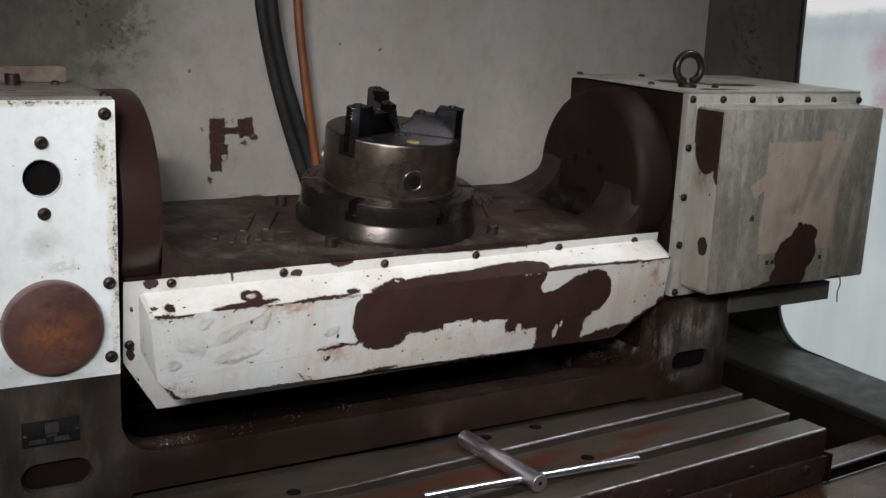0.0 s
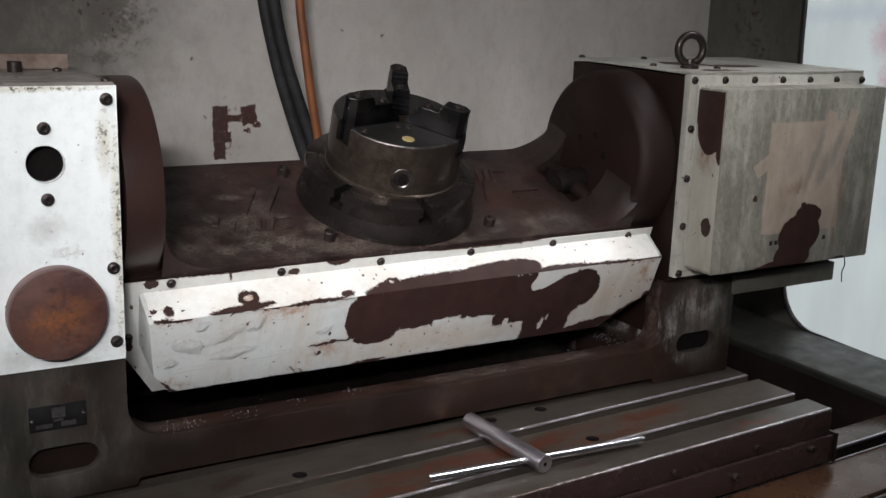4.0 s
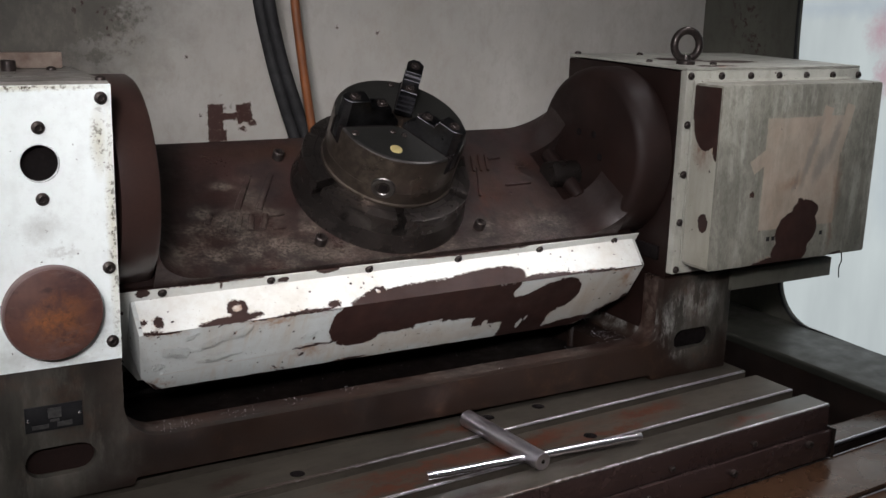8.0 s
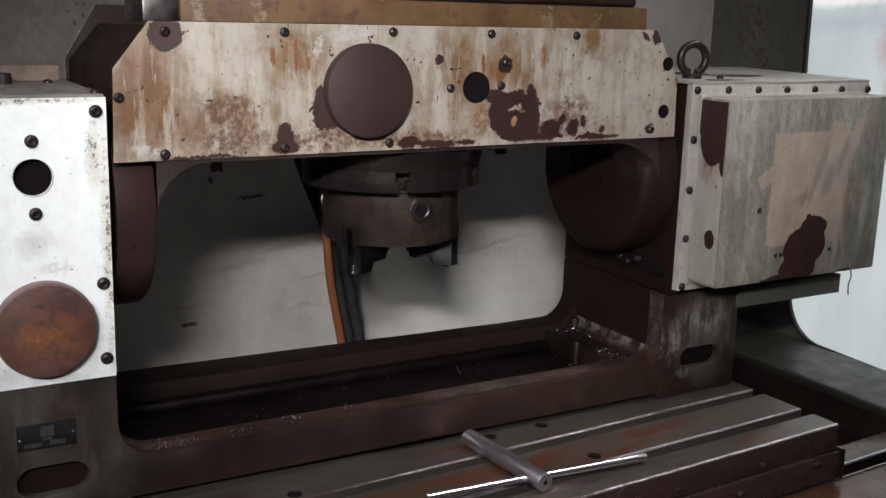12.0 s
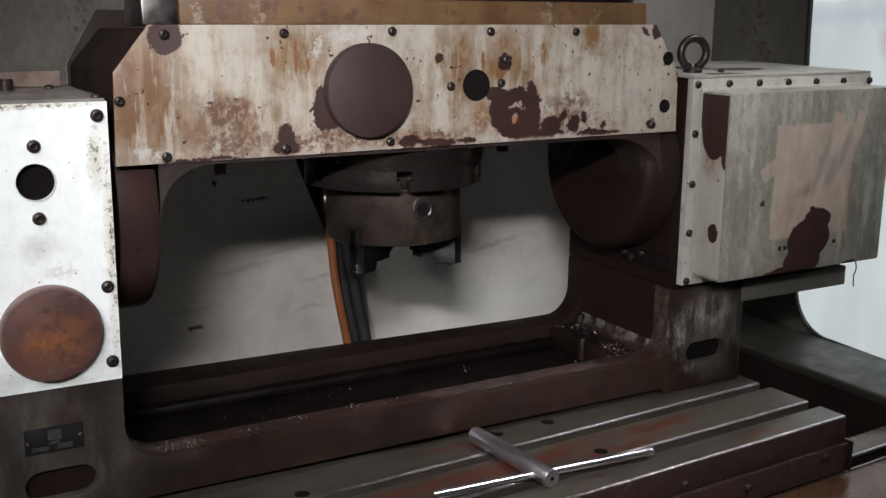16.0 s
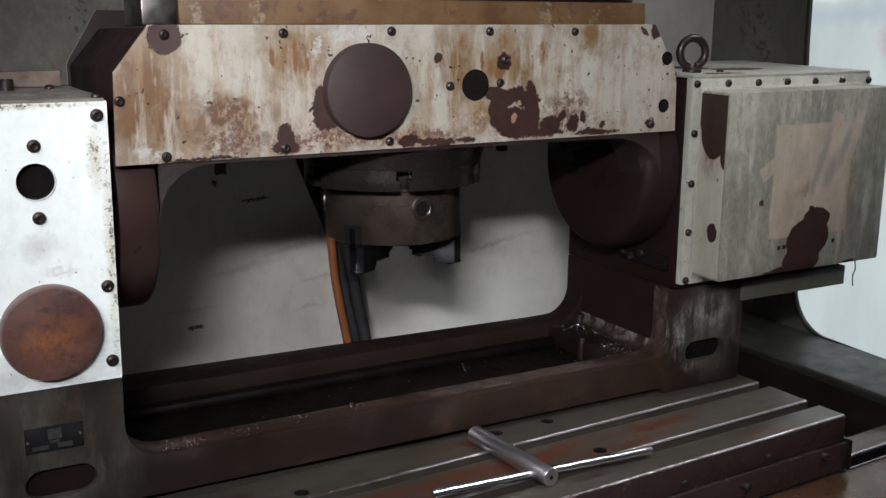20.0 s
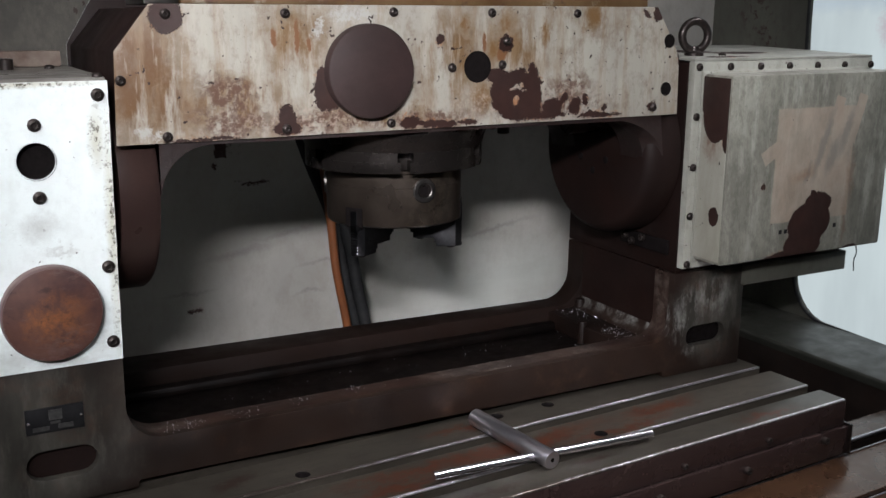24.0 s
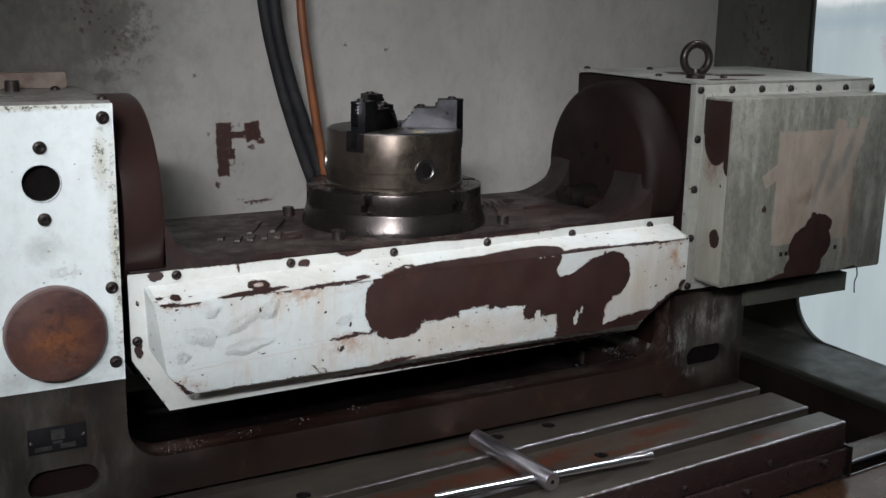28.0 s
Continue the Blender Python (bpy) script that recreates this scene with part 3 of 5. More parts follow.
REAR_PAINT = painted(
    "rust_streaked_white_paint", (0.31, 0.295, 0.255),
    [(-0.198, -0.140, 0.016, 0.034, 0), (-0.19, -0.12, 0.024, 0.012, 0), (-0.257, -0.098, 0.013, 0.024, 0), (-0.256, -0.084, 0.022, 0.010, 0), (0.112, -0.125, 0.020, 0.030, 0), (0.110, -0.150, 0.026, 0.014, 15), (0.145, -0.103, 0.040, 0.026, 0), (0.178, -0.125, 0.014, 0.048, -6), (0.160, -0.142, 0.016, 0.014, 0), (0.215, -0.098, 0.022, 0.014, 0), (0.262, -0.098, 0.012, 0.016, 30), (0.283, -0.108, 0.006, 0.010, 0), (0.295, -0.084, 0.014, 0.006, 0), (0.315, -0.08, 0.05, 0.004, 0),
     (0.438, -0.252, 0.012, 0.014, 20), (0.412, -0.252, 0.012, 0.004, 40), (0.491, -0.185, 0.007, 0.024, 0), (-0.428, -0.2445, 0.024, 0.023, 0), (0.0, -0.079, 0.03, 0.007, 0), (-0.053, -0.084, 0.018, 0.010, 0), (-0.02, -0.082, 0.02, 0.006, 0), (0.122, -0.204, 0.015, 0.014, 0), (0.43, -0.09, 0.009, 0.009, 0), (0.19, -0.14, 0.006, 0.005, 0), (0.0, -0.211, 0.007, 0.008, 0), (-0.38, -0.075, 0.06, 0.003, 0), (0.195, -0.085, 0.05, 0.006, 0), (0.30, -0.083, 0.03, 0.004, 0), (0.238, -0.112, 0.007, 0.012, 30), (0.325, -0.094, 0.006, 0.008, 20), (0.05, -0.081, 0.02, 0.005, 0), (0.135, -0.146, 0.03, 0.012, -30)],
    wobble=0.011, scale=75, extra=rear_rust, chips=1.2, keep=[(0.142, -0.112, 0.006, 0.009, 20), (0.152, -0.136, 0.004, 0.004, 0)])
BOX_PAINT = painted("grimy_grey_green_box_paint", (0.42, 0.418, 0.36), [(0.755, 0.280, 0.058, 0.042, 10), (0.742, 0.240, 0.050, 0.03, 0), (0.775, 0.318, 0.036, 0.022, 0), (0.69, 0.224, 0.05, 0.008, 6), (0.628, 0.360, 0.006, 0.007, 0), (0.875, 0.222, 0.02, 0.005, 0), (0.76, 0.338, 0.008, 0.008, 0)], wobble=0.008, scale=62, extra=box_grime, chips=-0.4, grime=(0.19, 0.186, 0.155))
BOX_SIDE = painted("flaked_grey_box_side_paint", (0.40, 0.402, 0.355), [(-0.228, 0.53, 0.05, 0.05, 0), (-0.228, 0.50, 0.034, 0.06, 0), (-0.258, 0.46, 0.012, 0.035, 0), (-0.238, 0.308, 0.013, 0.018, 0)], wobble=0.006, scale=45, plane="yz", extra=box_side)
BOX_FLANGE = painted("chipped_grey_flange_paint", (0.46, 0.468, 0.42), [], grime=(0.17, 0.165, 0.13), grime_amount=0.75, chips=0.9)
BOX_TOP = painted("stained_white_top_paint", (0.36, 0.365, 0.325), [(0.66, 0.0, 0.05, 0.05, 20), (0.74, -0.06, 0.07, 0.03, 0), (0.62, -0.15, 0.05, 0.02, 0)], wobble=0.03, scale=25, plane="xy", grime=(0.12, 0.12, 0.10), grime_amount=0.8)
HOUSING_TOP = simple("oily_grey_top_paint", (0.22, 0.21, 0.19), (0.10, 0.09, 0.08), 14, (0.25, 0.5))
RUST_DISC = make_rust_disc()
# rim paler than the face, light from the left put into its colour
DISC_RIM = simple("pale_brown_lit_rim", (0.15, 0.095, 0.09), (0.10, 0.062, 0.058), 30, (0.35, 0.55))
DISC_BROWN = simple("brown_painted_cover", (0.036, 0.0205, 0.0192), (0.025, 0.0145, 0.0135), 12, (0.55, 0.75), spec=0.35)
RUST_BOTTOM = make_bottom()
STEEL_DARK = simple("oily_dark_steel", (0.048, 0.042, 0.039), (0.072, 0.062, 0.057), 9, (0.22, 0.33), 0.85, 0.12, 0.0003)
FACE_STEEL = simple("dark_ground_chuck_face", (0.062, 0.062, 0.058), (0.090, 0.089, 0.084), 7, (0.34, 0.48), 0.85, 0.10, 0.0003, 220)
CHUCK_STEEL = make_chuck()
JAW_STEEL = simple("blackened_jaw_steel", (0.035, 0.035, 0.038), (0.085, 0.085, 0.09), 18, (0.26, 0.44), 1.0, 0.1)
BOLT_STEEL = simple("black_oxide_steel", (0.024, 0.02025, 0.0195), (0.05625, 0.0435, 0.039), 120, (0.28, 0.5), 0.6, 0.1)
# near-black that holds the shade of holes, slots and pockets in its colour
RECESS_SHADE = simple("recess_shade_black", (0.004, 0.003, 0.003), (0.008, 0.006, 0.006), 60, (0.7, 0.9), spec=0.1)
CHROME = ground_steel("bright_ground_steel", (0.86, 0.85, 0.90), (0.72, 0.71, 0.76), 0.26)
RIM_STEEL = simple("bare_bright_steel", (0.24, 0.23, 0.22), (0.11, 0.10, 0.095), 30, (0.28, 0.44), 1.0, 0.05)
POLISHED = ground_steel("polished_wrench_steel", (0.82, 0.80, 0.86), (0.64, 0.62, 0.68), 0.30)
BRASS = simple("brass", (0.46, 0.38, 0.17), (0.40, 0.33, 0.14), 60, (0.45, 0.6), 0.3, 0.05)
RUBBER = simple("black_rubber_hose", (0.010, 0.010, 0.011), (0.022, 0.023, 0.024), 30, (0.6, 0.8), spec=0.3)
ORANGE = simple("orange_hose", (0.20, 0.066, 0.019), (0.11, 0.039, 0.015), 14, (0.4, 0.6))
PLATE_BLACK = simple("black_name_plate", (0.005, 0.005, 0.006), (0.014, 0.014, 0.015), 40, (0.4, 0.55), spec=0.3)
PLATE_GREY = simple("dull_plate_print", (0.022, 0.022, 0.022), (0.05, 0.05, 0.048), 160, (0.4, 0.55))
CHIP = simple("bright_metal_chip", (0.55, 0.55, 0.58), (0.36, 0.36, 0.39), 80, (0.3, 0.5), 0.85)


def make_table():
    m = Mat("oily_table_steel", 0.35, 0.55)
    col = spread(m, (0.062, 0.055, 0.045), (0.105, 0.092, 0.075), 8, stretch=(0.5, 1, 1))
    col = m.mix(m.blots([(0.06, -0.31, 0.24, 0.028, 4), (-0.2, -0.34, 0.12, 0.02, 0), (0.36, -0.30, 0.12, 0.022, 3), (0.0, -0.2, 0.1, 0.012, 0), (0.24, -0.34, 0.16, 0.016, 3), (-0.1, -0.30, 0.25, 0.02, 0), (0.50, -0.425, 0.10, 0.010, 0)], 0.06, 12, 0.8, "xy"), col, (0.115, 0.036, 0.019))
    col = m.mix(m.math("MULTIPLY", m.blots([(-0.40, -0.20, 0.05, 0.016, 20), (-0.1, -0.42, 0.10, 0.012, 0), (0.12, -0.41, 0.05, 0.010, 0), (0.05, -0.225, 0.06, 0.008, 0)], 0.03, 25, 0.7, "xy"), 0.8), col, (0.045, 0.024, 0.018))
    col = m.mix(m.ramp(m.noise(70, 7, 0.75, (0.4, 1, 1)), [(0.5, 0.0), (0.68, 0.55)]), col, (0.040, 0.034, 0.027))
    return m.done(col, m.ramp(m.noise(10, 6), [(0.3, 0.28), (0.7, 0.44)]), m.noise(220, 4, 0.6, (0.2, 1, 1)), 0.15, 0.0004)


def make_wall():
    """Off-white sheet metal paint, yellowed, with rust spots that have a shape."""
    m = Mat("yellowed_wall_paint", 0.45)
    col = spread(m, (0.46, 0.452, 0.418), (0.345, 0.338, 0.310), 2.2)
    col = m.mix(m.ramp(m.noise(5, 7, 0.65, (1, 1, 0.5)), [(0.45, 0.0), (0.75, 0.55)]), col, (0.306, 0.2925, 0.261))
    col = m.mix(m.ramp(m.noise(14, 7, 0.7), [(0.48, 0.0), (0.72, 0.4)]), col, (0.36, 0.333, 0.288))
    # shade over the upper left of the wall, put into its colour
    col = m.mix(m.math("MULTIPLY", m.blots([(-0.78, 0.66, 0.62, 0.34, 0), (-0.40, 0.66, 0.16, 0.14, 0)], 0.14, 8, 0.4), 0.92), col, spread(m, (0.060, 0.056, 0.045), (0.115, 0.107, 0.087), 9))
    col = m.mix(m.ramp(m.noise(26, 8, 0.8, (1, 1, 0.6), (5, 0, 1)), [(0.47, 0.0), (0.68, 0.42)]), col, (0.27, 0.245, 0.205))
    # lit pool low on the wall, right of the housing's shadow, as paler paint
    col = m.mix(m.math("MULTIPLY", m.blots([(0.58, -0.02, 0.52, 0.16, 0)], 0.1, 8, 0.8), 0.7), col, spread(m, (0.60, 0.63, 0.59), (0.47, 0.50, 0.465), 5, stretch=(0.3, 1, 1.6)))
    # slanted bands of cast shadow low on the wall, drawn in its colour
    smear_or_shade = m.blots([(0.02, 0.175, 0.11, 0.010, 9), (0.10, 0.10, 0.09, 0.007, 6), (-0.22, 0.06, 0.08, 0.006, 0), (0.06, 0.03, 0.05, 0.006, 8), (0.55, 0.13, 0.16, 0.008, 10), (-0.1, 0.14, 0.12, 0.012, 8)], 0.02, 14, 0.9)
    col = m.mix(m.math("MULTIPLY", smear_or_shade, 0.55), col, (0.20, 0.195, 0.175))
    rust = m.blots([(-0.150, 0.334, 0.006, 0.008, 0), (-0.195, 0.566, 0.004, 0.003, 0), (-0.06, 0.293, 0.035, 0.0035, 3), (-0.205, 0.02, 0.02, 0.004, 5), (0.25, 0.62, 0.004, 0.004, 0), (0.15, 0.63, 0.003, 0.003, 0), (-0.166, 0.445, 0.004, 0.003, 0), (-0.075, 0.412, 0.008, 0.004, 0), (-0.052, 0.425, 0.010, 0.006, 0)], 0.016, 130, 0.03)
    rust = m.math("MAXIMUM", rust, m.rects([(-0.134, 0.430, 0.017, 0.039, 0), (-0.136, 0.372, 0.013, 0.020, 0), (-0.070, 0.447, 0.018, 0.021, 8), (-0.105, 0.441, 0.018, 0.007, 0), (-0.122, 0.40, 0.012, 0.012, 0)], 0.010, 110))
    rust = m.math("MULTIPLY", rust, m.ramp(m.noise(170, 6, 0.8), [(0.30, 0.35), (0.42, 1.0)]))
    specks = m.math("MULTIPLY", m.ramp(m.noise(75, 4, 0.6), [(0.60, 0.0), (0.63, 1.0)]), m.blots([(-0.40, 0.68, 0.07, 0.08, 0), (-0.36, 0.63, 0.05, 0.05, 0), (-0.115, 0.42, 0.05, 0.08, 0), (-0.09, 0.295, 0.05, 0.012, 0)], 0.04, 12, 0.8))
    col = m.mix(m.math("MAXIMUM", rust, specks), col, (0.042, 0.018, 0.014))
    return m.done(col, m.ramp(m.noise(9, 5), [(0.3, 0.36), (0.7, 0.55)]), m.noise(45, 4), 0.1, 0.0008)


def make_wall_side():
    m = Mat("grey_green_wall_paint", 0.5)
    col = spread(m, (0.1275, 0.1292, 0.1062), (0.08075, 0.0816, 0.068), 4, stretch=(1, 1, 0.5))
    col = m.mix(m.ramp(m.noise(30, 8, 0.78, (1, 1, 0.5)), [(0.45, 0.0), (0.65, 0.6)]), col, (0.06, 0.058, 0.046))
    specks = m.math("MULTIPLY", m.ramp(m.noise(60, 5, 0.65), [(0.56, 0.0), (0.60, 1.0)]), m.blots([(0.40, 0.68, 0.09, 0.10, 0), (0.36, 0.60, 0.08, 0.07, 0)], 0.05, 12, 0.8, "yz"))
    col = m.mix(specks, col, (0.0425, 0.0187, 0.0153))
    return m.done(col, m.ramp(m.noise(12, 5), [(0.3, 0.38), (0.7, 0.58)]), m.noise(60, 4), 0.15, 0.0008)


LEDGE = simple("dark_grey_green_ledge_paint", (0.0273, 0.02821, 0.02275), (0.04323, 0.04414, 0.0364), 9, (0.3, 0.55))

def make_edge():
    """Worn slot edge: its glint towards the right is put into the colour, dull brown elsewhere."""
    m = Mat("worn_steel_edge_glint", 0.35, 1.0)
    col = spread(m, (0.92, 0.90, 0.93), (0.66, 0.63, 0.66), 24)
    dull = m.blots([(-0.62, -0.28, 0.86, 0.11, 0), (-0.4, -0.448, 0.95, 0.03, 0)], 0.10, 6, 0.5, "xy")
    col = m.mix(m.math("MULTIPLY", dull, 0.92), col, (0.12, 0.085, 0.065))
    return m.done(col, m.ramp(m.noise(30, 5), [(0.3, 0.34), (0.7, 0.46)]))


EDGE = make_edge()
TABLE = make_table()
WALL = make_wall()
WALL_SIDE = make_wall_side()
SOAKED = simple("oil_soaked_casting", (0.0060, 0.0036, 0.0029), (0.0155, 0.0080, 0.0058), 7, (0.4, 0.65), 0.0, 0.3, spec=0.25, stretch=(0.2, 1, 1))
# oily trough floor and step, the beam's shade put into the near-black colour
SUMP = simple("oily_shaded_sump", (0.0025, 0.0018, 0.0016), (0.007, 0.0042, 0.0035), 12, (0.35, 0.6), 0.0, 0.3, spec=0.2)
OLD_BAR = simple("dull_rusty_bar", (0.20, 0.16, 0.13), (0.09, 0.055, 0.04), 30, (0.5, 0.7))
PAN = simple("dark_oily_pan", (0.011, 0.008, 0.007), (0.025, 0.016, 0.013), 9, (0.3, 0.6))
WAY = simple("brown_stained_way_cover", (0.036, 0.018, 0.0108), (0.09, 0.045, 0.024), 6, (0.18, 0.36), 0.4, stretch=(0.4, 1.6, 1))
SIDE_STEEL = simple("brown_oily_side_steel", (0.050, 0.031, 0.030), (0.085, 0.056, 0.052), 9, (0.16, 0.34), 0.6, stretch=(0.5, 1, 1))


def make_glow():
    """Bright workshop haze behind the side window: a white strip light above, cool grey below, something pink at one side."""
    m = Mat("bright_workshop_beyond", 1.0)
    m.t.nodes.remove(m.b)
    em = m.t.nodes.new("ShaderNodeEmission")
    col = m.mix(m.ramp(m.noise(3, 4, 0.6, (1, 1, 0.3)), [(0.35, 0.0), (0.65, 0.7)]), (0.66, 0.74, 0.74), (0.50, 0.56, 0.57))
    col = m.mix(m.math("MULTIPLY", m.blots([(1.02, 0.62, 0.09, 0.12, 0), (1.0, 0.45, 0.05, 0.12, 0)], 0.08, 8, 0.95, "yz"), 0.75), col, (0.50, 0.30, 0.36))
    col = m.mix(m.blots([(1.2, 0.88, 0.9, 0.13, -4)], 0.03, 6, 0.25, "yz"), col, (1.0, 1.0, 1.0))
    col = m.mix(m.math("MULTIPLY", m.blots([(1.2, 0.70, 0.9, 0.05, -4), (0.9, 0.1, 0.1, 0.3, 0)], 0.04, 6, 0.9, "yz"), 0.5), col, (0.42, 0.50, 0.58))
    m.link(col, em.inputs[0])
    em.inputs[1].default_value = 0.85
    out = m.t.nodes["Material Output"]
    m.link(em.outputs[0], out.inputs[0])
    return m.m


GLOW = make_glow()

# ---------- mesh tools ----------


def finish(name, bm, mat, angle=35):
    bmesh.ops.recalc_face_normals(bm, faces=bm.faces)
    me = bpy.data.meshes.new(name)
    bm.to_mesh(me)
    bm.free()
    me.materials.append(mat)
    for p in me.polygons:
        p.use_smooth = True
    me.set_sharp_from_angle(angle=radians(angle))
    return me


def part(name, bm, mat, parent=None, label="", m=None):
    """One mesh object, as a part of a thing or of a part."""
    me = bm if isinstance(bm, bpy.types.Mesh) else finish(name, bm, mat)
    ob = new(name, me)
    if parent is not None:
        ob.parent = parent
    if m is not None:
        ob.matrix_basis = m
    if label:
        ob["label"] = label
    return ob


def thing(name, label, category, m=None, group="", kind=""):
    ob = new(name)
    if m is not None:
        ob.matrix_basis = m
    return tagged(ob, label, category, group, kind)


def bevel(bm, edges, r, seg=2):
    if r > 0:
        bmesh.ops.bevel(bm, geom=list(edges), offset=r, segments=seg, profile=0.6, affect="EDGES", clamp_overlap=True)


def box(x0, x1, y0, y1, z0, z1, r=0.002, bm=None):
    add = bmesh.new()
    bmesh.ops.create_cube(add, size=1, matrix=Matrix.Translation(((x0 + x1) / 2, (y0 + y1) / 2, (z0 + z1) / 2)) @ Matrix.Diagonal((x1 - x0, y1 - y0, z1 - z0, 1)))
    bevel(add, add.edges, r)
    return join(bm, add)


def join(bm, add):
    if bm is None:
        return add
    tmp = bpy.data.meshes.new("tmp")
    add.to_mesh(tmp)
    add.free()
    bm.from_mesh(tmp)
    bpy.data.meshes.remove(tmp)
    return bm


AXES = {"x": lambda u, v, a: (a, u, v), "y": lambda u, v, a: (u, a, v), "z": lambda u, v, a: (u, v, a)}


def prism(pts, axis, a0, a1, r=0.002, bm=None):
    """A polygon drawn out along an axis."""
    add = bmesh.new()
    put = AXES[axis]
    lo = [add.verts.new(put(u, v, a0)) for u, v in pts]
    hi = [add.verts.new(put(u, v, a1)) for u, v in pts]
    add.faces.new(lo)
    add.faces.new(hi[::-1])
    n = len(pts)
    for i in range(n):
        add.faces.new((lo[i], hi[i], hi[(i + 1) % n], lo[(i + 1) % n]))
    bmesh.ops.recalc_face_normals(add, faces=add.faces)
    if r > 0:
        bevel(add, [e for e in add.edges if e.calc_face_angle(0) > radians(25)], r)
    return join(bm, add)


def arc(u, v, r, a0, a1, n):
    return [(u + r * math.cos(radians(a0 + (a1 - a0) * i / n)), v + r * math.sin(radians(a0 + (a1 - a0) * i / n))) for i in range(n + 1)]


def plate(outer, holes, axis, a0, a1, bm=None):
    """A plate with holes through it."""
    add = bmesh.new()
    put = AXES[axis]
    edges = []
    for loop in [outer] + holes:
        vs = [add.verts.new(put(u, v, a0)) for u, v in loop]
        edges += [add.edges.new((vs[i], vs[(i + 1) % len(vs)])) for i in range(len(vs))]
    bmesh.ops.triangle_fill(add, use_beauty=True, use_dissolve=False, edges=edges)
    got = bmesh.ops.extrude_face_region(add, geom=list(add.faces))
    shift = Vector(put(0, 0, a1 - a0))
    bmesh.ops.translate(add, vec=shift, verts=[g for g in got["geom"] if isinstance(g, bmesh.types.BMVert)])
    return join(bm, add)


def lathe(profile, seg=32, m=None, bm=None, closed=True):
    """A profile of (radius, height) turned about z."""
    add = bmesh.new()
    rings = []
    for r, h in profile:
        if r < 1e-6:
            rings.append([add.verts.new((0, 0, h))])
        else:
            rings.append([add.verts.new((r * math.cos(2 * math.pi * i / seg), r * math.sin(2 * math.pi * i / seg), h)) for i in range(seg)])
    for a, b in zip(rings, rings[1:]):
        for i in range(seg):
            j = (i + 1) % seg
            if len(a) == 1 and len(b) == 1:
                continue
            if len(a) == 1:
                add.faces.new((a[0], b[i], b[j]))
            elif len(b) == 1:
                add.faces.new((a[i], a[j], b[0]))
            else:
                add.faces.new((a[i], a[j], b[j], b[i]))
    if closed:
        for ring in (rings[0], rings[-1]):
            if len(ring) > 1:
                add.faces.new(ring)
    if m is not None:
        bmesh.ops.transform(add, matrix=m, verts=add.verts)
    return join(bm, add)


def turned(axis, x=0, y=0, z=0):
    """The pose that lays z along an axis: '+x', '-y' and so on."""
    return Matrix.Translation((x, y, z)) @ Vector({"+x": (1, 0, 0), "-x": (-1, 0, 0), "+y": (0, 1, 0), "-y": (0, -1, 0), "+z": (0, 0, 1), "-z": (0, 0, -1)}[axis]).to_track_quat("Z", "Y").to_matrix().to_4x4()


def disc(r, h, edge=0.003):
    return [(0, 0), (r, 0), (r, h - edge), (r - edge * 0.3, h - edge * 0.3), (r - edge, h), (0, h)]


def tube(points, radius, seg=12, bm=None):
    """A round bar or hose along points."""
    add = bmesh.new()
    pts = [Vector(p) for p in points]
    rings = []
    up = Vector((0, 1, 0.01)).normalized()
    for i, p in enumerate(pts):
        d = (pts[min(i + 1, len(pts) - 1)] - pts[max(i - 1, 0)]).normalized()
        s = d.cross(up).normalized()
        u = s.cross(d)
        r = radius[i] if isinstance(radius, list) else radius
        rings.append([add.verts.new(p + r * (math.cos(2 * math.pi * k / seg) * s + math.sin(2 * math.pi * k / seg) * u)) for k in range(seg)])
    for a, b in zip(rings, rings[1:]):
        for k in range(seg):
            add.faces.new((a[k], a[(k + 1) % seg], b[(k + 1) % seg], b[k]))
    add.faces.new(rings[0])
    add.faces.new(rings[-1])
    return join(bm, add)


def smooth_path(knots, n=8):
    """Catmull-Rom points through knots."""
    k = [Vector(p) for p in knots]
    k = [2 * k[0] - k[1]] + k + [2 * k[-1] - k[-2]]
    out = []
    for i in range(1, len(k) - 2):
        for j in range(n):
            t = j / n
            a, b, c, d = k[i - 1:i + 3]
            out.append(0.5 * ((2 * b) + (c - a) * t + (2 * a - 5 * b + 4 * c - d) * t * t + (3 * b - a - 3 * c + d) * t ** 3))
    return out + [k[-2]]


def cap_screw(r, h):
    """A socket head: knurled-looking rim, chamfer and a hexagon recess."""
    bm = lathe([(r * 0.55, h), (r * 0.86, h), (r, h - 0.14 * r), (r, 0), (0, 0)], 20, closed=False)
    add = lathe([(r * 0.55, h), (r * 0.5, h - 0.15 * r), (r * 0.5, h * 0.35), (0, h * 0.3)], 6, closed=False)
    return finish("cap_screw", join(bm, add), BOLT_STEEL)


def button_screw(r, h):
    """A domed head with a hexagon recess."""
    dome = [(r * math.cos(a), h * (0.25 + 0.75 * math.sin(a))) for a in [radians(x) for x in (0, 20, 40, 58)]]
    top = dome[-1]
    bm = lathe([(0, 0), (r, 0)] + dome, 20, closed=False)
    add = lathe([(top[0], top[1]), (top[0] * 0.82, top[1] - 0.1 * h), (top[0] * 0.8, h * 0.35), (0, h * 0.3)], 6, closed=False)
    return finish("button_screw", join(bm, add), BOLT_STEEL)


SCREW_L = cap_screw(0.0105, 0.016)
SCREW_M = cap_screw(0.007, 0.008)
SCREW_S = cap_screw(0.0055, 0.004)
BUTTON = button_screw(0.0088, 0.007)
BUTTON_S = button_screw(0.0072, 0.006)


def screws(parent, me, axis, places, name="screw"):
    for x, y, z in places:
        part(name, me, None, parent, m=turned(axis, x, y, z) @ pose(0, 0, 0, 0, 0, random.uniform(0, 60)))

